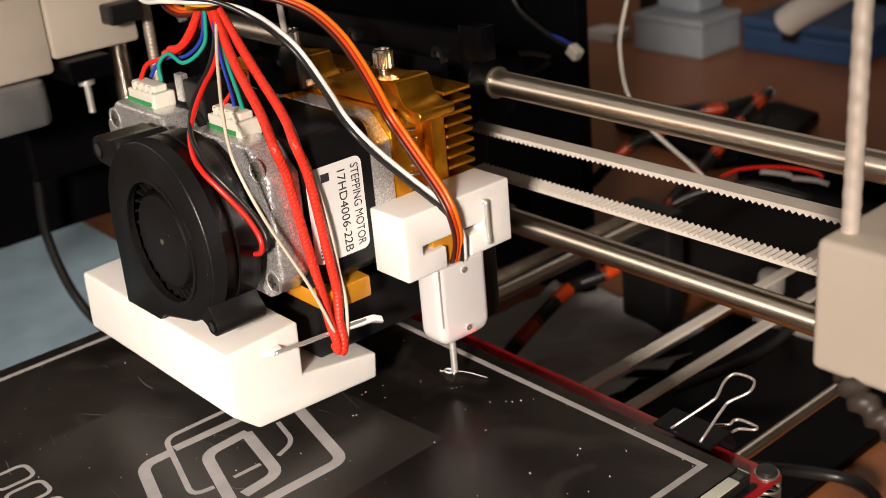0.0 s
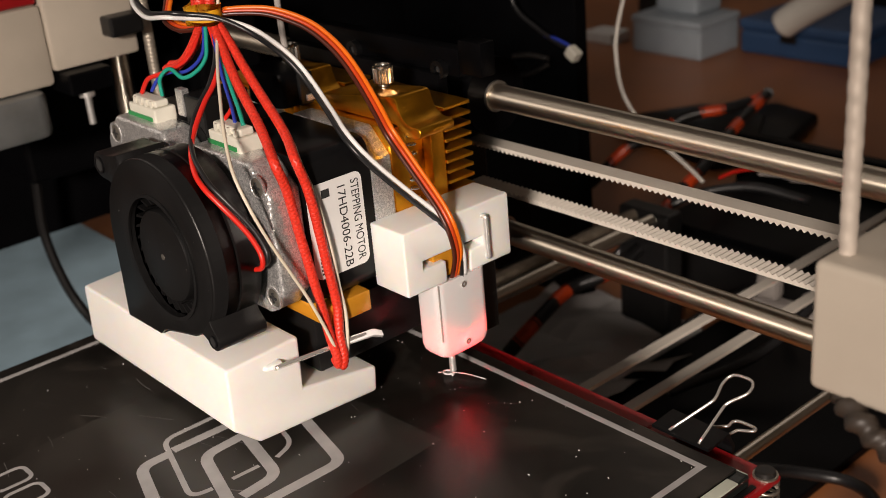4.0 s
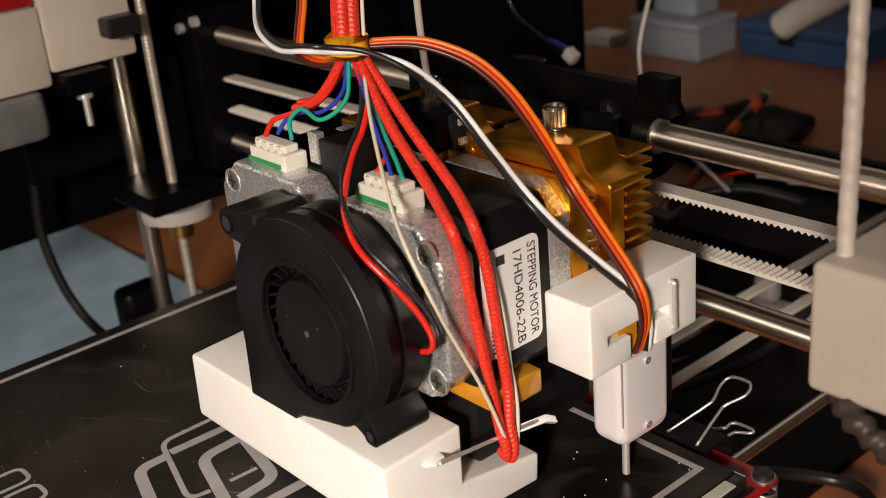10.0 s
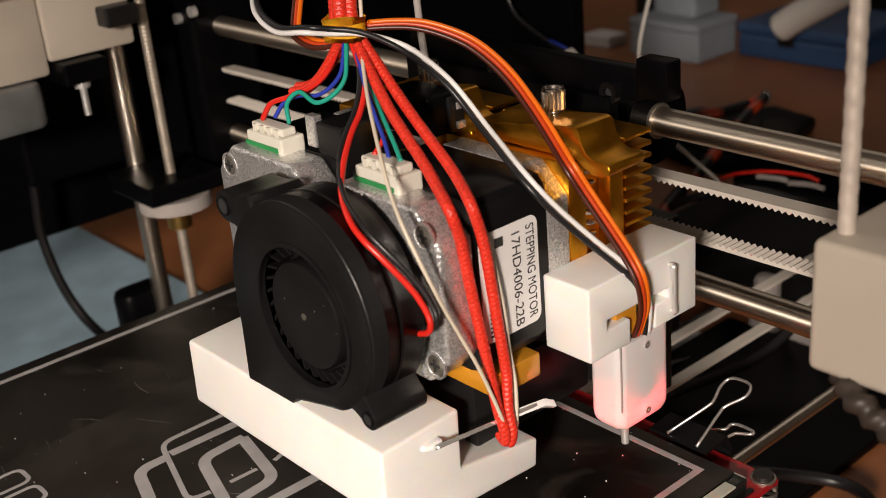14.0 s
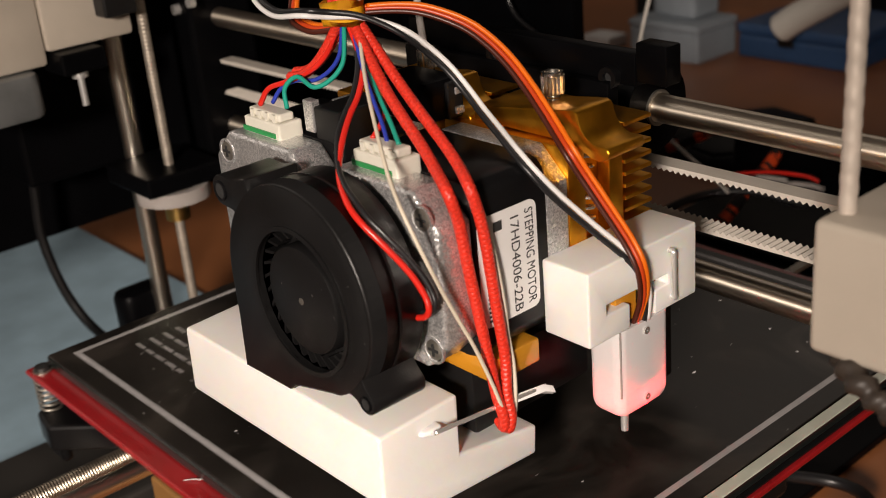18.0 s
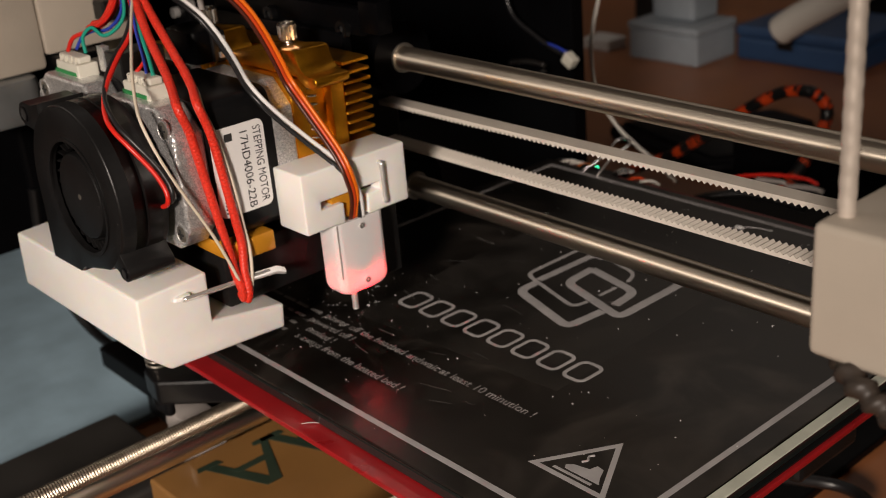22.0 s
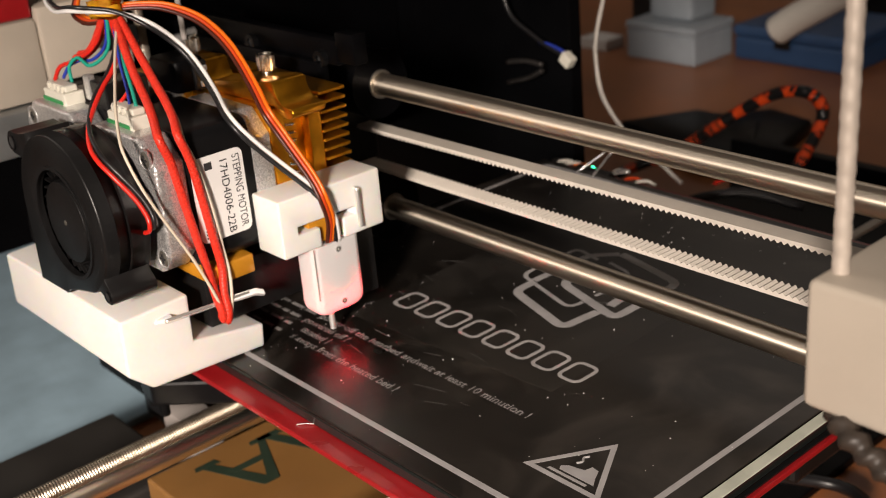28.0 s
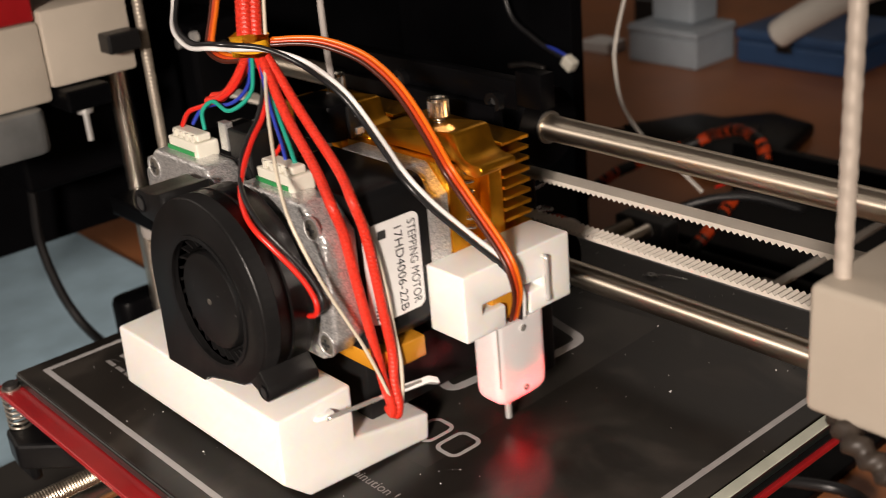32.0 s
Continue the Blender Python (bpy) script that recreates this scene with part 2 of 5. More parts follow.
def solid(name, bm, material, at, label, category, group="", kind="", smooth=None):
    """A top-level thing of one mesh."""
    bmesh.ops.translate(bm, verts=bm.verts, vec=-Vector(at))
    if smooth is not None:
        for f in bm.faces:
            f.smooth = True
        for e in bm.edges:
            if len(e.link_faces) == 2 and e.calc_face_angle(0) > radians(smooth):
                e.smooth = False
    me = bpy.data.meshes.new(name)
    bm.to_mesh(me)
    bm.free()
    me.materials.append(material)
    ob = new(name, me)
    ob.location = at
    return tagged(ob, label, category, group, kind)


def box(a, b, bevel=0.0, seg=2, bm=None):
    bm2 = bmesh.new()
    bmesh.ops.create_cube(bm2, size=1)
    for v in bm2.verts:
        v.co = Vector([(p + q) / 2 + c * (q - p) for p, q, c in zip(a, b, v.co)])
    if bevel:
        bmesh.ops.bevel(bm2, geom=bm2.edges[:], offset=bevel, segments=seg, profile=0.5, affect="EDGES")
    return merge(bm, bm2)


def merge(bm, other):
    if bm is None:
        return other
    me = bpy.data.meshes.new("tmp")
    other.to_mesh(me)
    other.free()
    bm.from_mesh(me)
    bpy.data.meshes.remove(me)
    return bm


def prism(outline, lo, hi, axis="z", bevel=0.0, bm=None, seg=2):
    """A straight solid over an outline. axis z: outline (x, y); y: (x, z); x: (y, z)."""
    put = {"z": lambda p, h: (p[0], p[1], h), "y": lambda p, h: (p[0], h, p[1]), "x": lambda p, h: (h, p[0], p[1])}[axis]
    b2 = bmesh.new()
    low = [b2.verts.new(put(p, lo)) for p in outline]
    high = [b2.verts.new(put(p, hi)) for p in outline]
    n = len(outline)
    b2.faces.new(low[::-1])
    b2.faces.new(high)
    for i in range(n):
        b2.faces.new((low[i], low[(i + 1) % n], high[(i + 1) % n], high[i]))
    bmesh.ops.recalc_face_normals(b2, faces=b2.faces[:])
    if bevel:
        caps = [e for e in b2.edges if e.calc_face_angle(0) > radians(30)]
        bmesh.ops.bevel(b2, geom=caps, offset=bevel, segments=seg, profile=0.5, affect="EDGES")
    return merge(bm, b2)


def ring(outer, inner, lo, hi, axis="z", bm=None):
    """A straight solid between two outlines of as many points."""
    put = {"z": lambda p, h: (p[0], p[1], h), "y": lambda p, h: (p[0], h, p[1]), "x": lambda p, h: (h, p[0], p[1])}[axis]
    b2 = bmesh.new()
    ol, oh = [b2.verts.new(put(p, lo)) for p in outer], [b2.verts.new(put(p, hi)) for p in outer]
    il, ih = [b2.verts.new(put(p, lo)) for p in inner], [b2.verts.new(put(p, hi)) for p in inner]
    n = len(outer)
    for i in range(n):
        j = (i + 1) % n
        b2.faces.new((ol[i], ol[j], oh[j], oh[i]))
        b2.faces.new((il[j], il[i], ih[i], ih[j]))
        b2.faces.new((oh[i], oh[j], ih[j], ih[i]))
        b2.faces.new((ol[j], ol[i], il[i], il[j]))
    bmesh.ops.recalc_face_normals(b2, faces=b2.faces[:])
    return merge(bm, b2)


def circle(cx, cy, r, n=32, start=0.0, end=2 * math.pi):
    m = n if abs(end - start - 2 * math.pi) < 1e-6 else n - 1
    return [(cx + r * math.cos(start + (end - start) * i / m), cy + r * math.sin(start + (end - start) * i / m)) for i in range(n)]


def round_rect(x0, y0, x1, y1, r, n=6):
    pts = []
    for cx, cy, a in ((x1 - r, y1 - r, 0), (x0 + r, y1 - r, 90), (x0 + r, y0 + r, 180), (x1 - r, y0 + r, 270)):
        pts += [(cx + r * math.cos(radians(a + 90 * i / (n - 1))), cy + r * math.sin(radians(a + 90 * i / (n - 1)))) for i in range(n)]
    return pts


def rod(a, b, r, seg=20, bm=None, r2=None):
    a, b = Vector(a), Vector(b)
    b2 = bmesh.new()
    d = b - a
    bmesh.ops.create_cone(b2, cap_ends=True, segments=seg, radius1=r, radius2=r if r2 is None else r2, depth=d.length)
    q = d.to_track_quat("Z", "Y").to_matrix().to_4x4()
    bmesh.ops.transform(b2, matrix=Matrix.Translation((a + b) / 2) @ q, verts=b2.verts)
    return merge(bm, b2)


def smooth_path(points, per=8):
    """A round curve through the points."""
    p = [Vector(q) for q in points]
    p = [2 * p[0] - p[1]] + p + [2 * p[-1] - p[-2]]
    out = []
    for i in range(1, len(p) - 2):
        for k in range(per):
            t = k / per
            a, b, c, d = p[i - 1], p[i], p[i + 1], p[i + 2]
            out.append(0.5 * (2 * b + (c - a) * t + (2 * a - 5 * b + 4 * c - d) * t * t + (3 * b - a - 3 * c + d) * t ** 3))
    return out + [p[-2]]


def tube(points, r, seg=8, bm=None, per=8, ripple=0.0, period=0.001, braid=0):
    """A cable along a round curve; ripple makes a braided or threaded skin."""
    path = smooth_path(points, per) if per else [Vector(q) for q in points]
    b2 = bmesh.new()
    up, rows = None, []
    run = 0.0
    for i, c in enumerate(path):
        d = (path[min(i + 1, len(path) - 1)] - path[max(i - 1, 0)]).normalized()
        if i:
            run += (c - path[i - 1]).length
        if up is None:
            up = d.orthogonal().normalized()
        up = (up - d * up.dot(d)).normalized()
        side = d.cross(up)
        ph = run / period * 2 * math.pi
        rows.append([b2.verts.new(c + (up * math.cos(a) + side * math.sin(a)) * (r + ripple * (max(math.sin(ph + braid * a), math.sin(ph - braid * a)) if braid else math.sin(ph + a))))
                     for a in [2 * math.pi * k / seg for k in range(seg)]])
    for u, v in zip(rows, rows[1:]):
        for k in range(seg):
            b2.faces.new((u[k], u[(k + 1) % seg], v[(k + 1) % seg], v[k])).smooth = True
    b2.faces.new(rows[0][::-1])
    b2.faces.new(rows[-1])
    return merge(bm, b2)


def strip(points, width, z0, z1, cut=0.004, bm=None):
    """A flat printed stroke along an open line with rounded corners."""
    p = [Vector((*q, 0)) for q in points]
    path = [p[0]]
    for a, b, c in zip(p, p[1:], p[2:]):
        u, v = b + (a - b).normalized() * cut, b + (c - b).normalized() * cut
        path += [u.lerp(b, t).lerp(b.lerp(v, t), t) for t in (0, 0.2, 0.4, 0.6, 0.8, 1)]
    path.append(p[-1])
    left, right = [], []
    for i, q in enumerate(path):
        d = (path[min(i + 1, len(path) - 1)] - path[max(i - 1, 0)]).normalized()
        n = Vector((-d.y, d.x, 0)) * width / 2
        left.append((q + n)[:2])
        right.append((q - n)[:2])
    return prism(left + right[::-1], z0, z1, bm=bm)


def shifted(points, dx, dy, dz):
    return [(x + dx, y + dy, z + dz) for x, y, z in points]


def lettering(name, words, size, m, material, parent, label="", width=None):
    cu = bpy.data.curves.new(name, "FONT")
    cu.body, cu.size, cu.extrude = words, size, 0.00003
    tmp = new(name + "_tmp", cu)
    bpy.context.view_layer.update()
    me = bpy.data.meshes.new_from_object(tmp)
    bpy.data.objects.remove(tmp)
    bpy.data.curves.remove(cu)
    bm = bmesh.new()
    bm.from_mesh(me)
    bpy.data.meshes.remove(me)
    if width:
        w = max(v.co.x for v in bm.verts) - min(v.co.x for v in bm.verts)
        bmesh.ops.scale(bm, vec=(width / w, 1, 1), verts=bm.verts)
    bmesh.ops.transform(bm, matrix=m, verts=bm.verts)
    return part(name, bm, material, parent, label)


# ---- the room and the desk ----
def room():
    def slab(name, a, b, material, label):
        solid(name, box(a, b), material, [(p + q) / 2 for p, q in zip(a, b)], label, name.split("_")[0], kind="structure")
    slab("floor", (-2.5, -2.0, -0.80), (1.6, 2.2, -0.74), WOOD, "dark brown wooden floor of a dim room")
    slab("ceiling", (-2.5, -2.0, 2.2), (1.6, 2.2, 2.3), WALL, "plain pale room ceiling")
    slab("wall_west", (-2.6, -2.0, -0.8), (-2.5, 2.2, 2.3), WALL, "plain wall in a dim room")
    slab("wall_east", (1.6, -2.0, -0.8), (1.7, 2.2, 2.3), WALL, "plain wall in a dim room")
    slab("wall_north", (-2.6, 2.2, -0.8), (1.7, 2.3, 2.3), WALL, "plain wall in a dim room")
    slab("wall_south", (-2.6, -2.1, -0.8), (1.7, -2.0, 2.3), WALL, "plain wall in a dim room")
    desk = thing("desk", (0, 0, -0.03), "brown wooden desk under the printer", "desk")
    part("desktop", box((-1.1, -0.6, -0.03), (0.7, 1.1, 0.0), 0.003), WOOD, desk)
    for x in (-1.04, 0.64):
        for y in (-0.54, 1.04):
            part("leg", box((x - 0.03, y - 0.03, -0.74), (x + 0.03, y + 0.03, -0.03)), WOOD, desk)


room()


# ---- printer frame, fixed parts ----
def threaded(a, b, r, pitch, bm=None):
    """A threaded rod, upright or lying, with a real helical ripple."""
    a, b = Vector(a), Vector(b)
    n = int((b - a).length / pitch * 5)
    return tube([a.lerp(b, i / n) for i in range(n + 1)], r, seg=10, bm=bm, per=0, ripple=r * 0.045, period=pitch)


def frame_parts():
    fr = thing("printer_frame", (-0.06, 0.1, 0.0), "black acrylic frame of a desktop printer standing on the desk", "printer frame")
    part("back_panel", box((-0.60, 0.155, 0.0), (-0.1275, 0.163, 0.42), 0.0006), BLACK_ACRYLIC, fr)
    part("rod_block", box((-0.100, 0.150, 0.0), (-0.070, 0.162, 0.064), 0.002), BLACK_PLASTIC, fr)
    part("rear_plate", box((-0.14, 0.30, 0.0), (0.18, 0.308, 0.050), 0.0006), BLACK_ACRYLIC, fr)
    # Black plate under the bed; its right part stands in for shaded desk.
    part("bottom_shade_plate", box((-0.060, 0.032, 0.0), (0.048, 0.185, 0.004), 0.0006), BLACK_ACRYLIC, fr)
    part("front_plate", box((-0.14, -0.30, 0.0), (0.18, -0.292, 0.075), 0.0006), BLACK_ACRYLIC, fr)
    for x, r, m, nm in ((-0.0905, 0.0034, AGED_ZINC, "threaded_rod"), (-0.0795, 0.0033, STEEL, "smooth_rod"),
                        (0.0645, 0.0021, STEEL, "smooth_rod")):
        end = 0.158 if x < 0 else 0.33
        bm = threaded((x, -0.33, 0.06), (x, end, 0.06), r, 0.0010) if nm == "threaded_rod" else rod((x, -0.33, 0.06), (x, end, 0.06), r, 24)
        part(nm, bm, m, fr, smooth=40)
    for x in (-0.002, 0.0185):
        part("drive_belt", box((x - 0.0021, -0.29, 0.0585), (x + 0.0021, 0.29, 0.0600)), BELT, fr)
    part("tower_plate", box((-0.262, -0.150, 0.081), (-0.254, 0.1545, 0.42), 0.001), BLACK_ACRYLIC, fr)
    part("tower_side", box((-0.2535, -0.080, 0.118), (-0.216, 0.004, 0.172), 0.002), BLACK_ACRYLIC, fr)
    part("motor_bracket", box((-0.216, -0.066, 0.030), (-0.150, 0.010, 0.040), 0.001), BLACK_ACRYLIC, fr)
    part("base_plate", box((-0.174, -0.291, 0.0), (-0.112, -0.0815, 0.030), 0.0015), BASE_GREY, fr)
    return fr


frame_parts()

# Darker screw metal for the left one, where less light falls.
DIM_SIDE_SCREW = mat("dim_side_lead_screw", (0.40, 0.35, 0.29), 0.42, 0.6, vary=0.15, scale=300)
SCREW_LEFT = (-0.1727, -0.038)
SCREW_RIGHT = (0.1462, -0.0665)
for sx, sy in (SCREW_LEFT, SCREW_RIGHT):
    z = 0.012 if sx < 0 else 0.176
    ls = thing("lead_screw", (sx, sy, z), "upright threaded steel lead screw", "lead screw", "lead screws of the printer")
    part("thread", threaded((sx, sy, z), (sx, sy, 0.40), 0.0021 if sx < 0 else 0.0017, 0.0016 if sx < 0 else 0.0040), DIM_SIDE_SCREW if sx < 0 else SCREW, ls)
    part("end_journal", rod((sx, sy, 0.40), (sx, sy, 0.42), 0.0018), SCREW, ls, smooth=40)
for sx, sy in ((-0.1985, -0.040), (0.1850, -0.010)):
    solid("guide_rod", rod((sx, sy, 0.004), (sx, sy, 0.42), 0.0040, 24), STEEL, (sx, sy, 0.004),
          "upright polished steel guide rod", "guide rod", "guide rods of the printer", smooth=40)
for sx, sy in (SCREW_LEFT,):
    m = thing("lift_motor", (sx, sy, 0), "black stepper motor at the foot of a lead screw", "motor", "lift motors")
    part("motor_body", box((sx - 0.021, sy - 0.021, 0.0105), (sx + 0.021, sy + 0.021, 0.0295), 0.003), BLACK_PAINT, m)
    # Unidentified dark lump beside the motor.
    part("dark_lump", prism(round_rect(-0.214, -0.058, -0.1985, -0.034, 0.006), 0.0402, 0.064, bevel=0.003), BLACK_ACRYLIC, m, smooth=40)
    part("coupler", rod((sx, sy, 0.034), (sx, sy, 0.056), 0.0075), ZINC, m, smooth=40)


# ---- gantry: rods, belts and end blocks ----
def belt(z, teeth, x0=-0.19, x1=0.15, y0=-0.003, y1=0.003, thick=0.0010, tooth=0.00075):
    """A toothed belt lying flat; teeth point up (1) or down (-1)."""
    pts = [(x0, z), (x1, z)]
    n = int((x1 - x0) / 0.002)
    edge = []
    for i in range(n):
        x = x1 - i * 0.002
        base = z + teeth * thick
        tip = z + teeth * (thick + tooth)
        edge += [(x, base), (x - 0.0007, tip), (x - 0.0009, tip), (x - 0.0016, base)]
    outline = pts + edge
    b2 = bmesh.new()
    fr_, bk = [b2.verts.new((p[0], y0, p[1])) for p in outline], [b2.verts.new((p[0], y1, p[1])) for p in outline]
    k = len(outline)
    for i in range(k):
        b2.faces.new((fr_[i], fr_[(i + 1) % k], bk[(i + 1) % k], bk[i]))
    e = len(pts)
    for grp in (fr_, bk):
        for i in range(n):
            a = e + 4 * i
            b2.faces.new((grp[a], grp[a + 1], grp[a + 2], grp[a + 3]))
    bmesh.ops.recalc_face_normals(b2, faces=b2.faces[:])
    box((x0, y0, min(z, z + teeth * thick)), (x1, y1, max(z, z + teeth * thick)), bm=b2)
    return b2


def gantry():
    g = thing("cross_gantry", (-0.02, 0, 0.12), "cross gantry with two polished steel rods and a cream toothed belt", "gantry")
    for z in (0.1733, 0.1268):
        part("guide_rod", rod((-0.20, 0, z), (0.17, 0, z), 0.0040, 40), ROD_STEEL, g, smooth=40)
    for name, z, side, lean in (("upper_belt", 0.1577, -1, 0.010), ("lower_belt", 0.1413, 1, 0.002)):
        bm = belt(z, side)
        for v in bm.verts:
            v.co.z += lean * v.co.x
        part(name, bm, BELT, g)
    # right end
    part("end_block", box((0.1431, -0.0730, 0.1609), (0.192, -0.0250, 0.1877), 0.0016, 3), IVORY_PRINT, g, "ivory printed end block", smooth=40)
    part("cover", box((-0.214, -0.124, 0.2023), (-0.173, -0.0790, 0.226), 0.001), RED_MASK, g, "red cover")
    part("cable_chain", tube([(0.149, -0.0700, 0.1600), (0.1545, -0.0740, 0.1590), (0.1590, -0.0745, 0.1570), (0.166, -0.0750, 0.1540), (0.178, -0.0760, 0.1490)], 0.0024, seg=12, per=14, ripple=0.0005, period=0.004), SLEEVE, g, "dark ribbed cable sleeve")
    # left end
    part("end_arm", box((-0.205, -0.0784, 0.1770), (-0.1705, -0.0435, 0.2060), 0.0015), IVORY_PRINT, g, smooth=40)
    part("end_block", box((-0.215, -0.125, 0.1720), (-0.1715, -0.0785, 0.2022), 0.002), IVORY_PRINT, g, "ivory printed end block", smooth=40)
    part("bracket", box((-0.200, -0.0575, 0.186), (-0.1625, -0.044, 0.1935), 0.001), BLACK_PLASTIC, g)
    part("carrier", box((-0.2535, -0.014, 0.112), (-0.180, 0.016, 0.186), 0.002), BLACK_ACRYLIC, g)
    part("nut_plate", prism(circle(-0.1727, -0.038, 0.0150, 25, radians(-160), radians(70)) + circle(-0.1727, -0.038, 0.0112, 25, radians(-160), radians(70))[::-1], 0.1075, 0.1130), PAPER, g, "pale plastic nut plate", smooth=40)
    for x, z in ((-0.1875, 0.1784), (-0.1745, 0.1827)):
        part("bolt_head", rod((x, -0.0140, z), (x, -0.0165, z), 0.0022, 14), PIN_STEEL, g, smooth=40)
    part("nut_carrier", box((-0.196, -0.055, 0.1136), (-0.160, -0.021, 0.1215), 0.001), BLACK_ACRYLIC, g)
    part("brass_nut", rod((-0.1727, -0.038, 0.098), (-0.1727, -0.038, 0.110), 0.0050), BRASS, g, smooth=40)
    part("axis_motor", prism(round_rect(-0.222, -0.118, -0.166, -0.084, 0.006), 0.1550, 0.1718, bevel=0.002), MOTOR_GREY, g, "grey steel stepper motor", smooth=40)
    part("motor_plug", tube([(-0.176, -0.112, 0.1650), (-0.170, -0.121, 0.1645), (-0.164, -0.123, 0.1610)], 0.0026, seg=10), BLACK_PLASTIC, g, "black motor plug")
    part("motor_mount", box((-0.180, -0.0778, 0.1688), (-0.162, -0.0600, 0.1768), 0.001), BLACK_ACRYLIC, g)
    part("bolt", rod((-0.1665, -0.070, 0.1558), (-0.1665, -0.070, 0.1672), 0.0013), PIN_STEEL, g, smooth=40)
    part("bolt_head", rod((-0.1665, -0.070, 0.1666), (-0.1665, -0.070, 0.1688), 0.0030), PIN_STEEL, g, smooth=40)
    return g


GANTRY = gantry()


# ---- heated bed ----
def frame_strip(x0, y0, x1, y1, w, z0, z1):
    bm = None
    for a, b in (((x0, y0), (x1, y0 + w)), ((x0, y1 - w), (x1, y1)), ((x0, y0 + w), (x0 + w, y1 - w)), ((x1 - w, y0 + w), (x1, y1 - w))):
        bm = box((*a, z0), (*b, z1), bm=bm)
    return bm


def outline_ring(x0, y0, x1, y1, r, w, z0, z1, bm=None):
    return ring(round_rect(x0, y0, x1, y1, r), round_rect(x0 + w, y0 + w, x1 - w, y1 - w, max(r - w, 0.0004)), z0, z1, bm=bm)


def heated_bed():
    bed = thing("heated_bed", (-0.002, -0.139, 0.094), "red heated bed with a black printed build sheet", "printer bed")
    part("heater_board", box((-0.109, -0.2415, 0.0938), (0.1074, -0.0250, 0.0956), 0.0004), RED_MASK, bed, "red heater circuit board")
    part("glass_plate", box((-0.1050, -0.2350, 0.0957), (0.1045, -0.0346, 0.0992), 0.0005), GLASS_EDGE, bed, "glass plate with pale edges")
    part("build_sheet", box((-0.1045, -0.2345, 0.0993), (0.1010, -0.0352, 0.0999), 0.0002), BED_BLACK, bed, "black scratched build sheet")
    z0, z1 = 0.09990, 0.09998
    part("clear_film", prism([(-0.0495, -0.1880), (0.0385, -0.1812), (0.0340, -0.0760), (-0.0540, -0.0830)], 0.09985, 0.09992), FILM, bed, "worn clear film stuck on the sheet")
    part("glass_edge", box((-0.104, -0.03455, 0.0958), (0.1038, -0.0343, 0.0991)), PALE_GLASS, bed, "pale ground glass edge")
    part("printed_border", frame_strip(-0.0990, -0.2280, 0.0948, -0.0393, 0.0019, z0, z1), GREY_INK, bed)
    # emblem: two interlocked rounded squares
    for k, (pts, w) in enumerate((
            (((-0.0180, -0.1315), (-0.0180, -0.1403), (0.0130, -0.1495), (0.0145, -0.1340)), 0.0034),
            (((-0.0130, -0.1030), (-0.0255, -0.1000), (-0.0255, -0.1290), (0.0050, -0.1380), (0.0058, -0.1318)), 0.0016),
            (((-0.0188, -0.1297), (-0.0180, -0.1020), (-0.0100, -0.0945)), 0.0030),
            (((0.0147, -0.1282), (0.0135, -0.1165), (-0.0103, -0.1115)), 0.0034),
            (((-0.0103, -0.1110), (-0.0095, -0.1253), (0.0215, -0.1340), (0.0215, -0.1010), (-0.0095, -0.0940)), 0.0034),
            (((0.0060, -0.1258), (0.0062, -0.1175)), 0.0013),
            (((0.0064, -0.1118), (0.0040, -0.1050), (-0.0080, -0.1022)), 0.0014))):
        part("printed_emblem", strip(pts, w, z0 + 3e-6 * k, z1 + 3e-6 * k), GREY_INK, bed)
    # eight plain shapes in a row for the maker's word
    for i in range(8):
        x = -0.0455 + i * 0.01105
        part("printed_block", outline_ring(x, -0.1737, x + 0.0092, -0.1620, 0.0030, 0.00125, z0, z1), GREY_INK, bed)
    flat = Matrix.Translation
    lettering("warning_text", "power off the heatbed andwait at least 10 minution !", 0.0044, flat((-0.0560, -0.1965, z1)), TEXT_INK, bed, width=0.0985)
    lettering("warning_text", "powered off !", 0.0044, flat((-0.0580, -0.2015, z1)), TEXT_INK, bed, width=0.0230)
    lettering("warning_text", "tended !", 0.0044, flat((-0.0530, -0.2065, z1)), TEXT_INK, bed, width=0.0145)
    lettering("warning_text", "s aways from the heated bed !", 0.0044, flat((-0.0520, -0.2115, z1)), TEXT_INK, bed, width=0.0540)
    # words worn past reading at the start of each line
    wr = random.Random(5)
    for k, end in enumerate((-0.0585, -0.0600, -0.0550, -0.0540)):
        x, y = -0.088, -0.1965 - 0.005 * k
        while x < end - 0.003:
            n = min(wr.uniform(0.0030, 0.0075), end - x)
            part("printed_bar", box((x, y + 0.0004, z0), (x + n, y + 0.0018, z1)), TEXT_INK, bed)
            x += n + 0.0016
    # hot-surface triangle
    tri = [(0.0575, -0.2125), (0.0840, -0.2125), (0.0707, -0.1895)]
    c = (sum(p[0] for p in tri) / 3, sum(p[1] for p in tri) / 3)
    inner = [(c[0] + (p[0] - c[0]) * 0.8, c[1] + (p[1] - c[1]) * 0.8) for p in tri]
    part("warning_triangle", ring(tri, inner, z0, z1), GREY_INK, bed)
    bm = prism([(0.0640, -0.2100), (0.0770, -0.2100), (0.0770, -0.2091), (0.0640, -0.2091)], z0, z1)
    prism([(0.0668, -0.2083), (0.0785, -0.2083), (0.0768, -0.2058), (0.0752, -0.2026), (0.0728, -0.2022), (0.0722, -0.2046), (0.0676, -0.2056), (0.0660, -0.2070)], z0, z1, bm=bm)
    for dx in (0.0010,):
        tube([(0.0674 + dx, -0.2035, z1), (0.0682 + dx, -0.2020, z1), (0.0672 + dx, -0.2005, z1), (0.0680 + dx, -0.1990, z1)], 0.00035, seg=5, bm=bm, per=4)
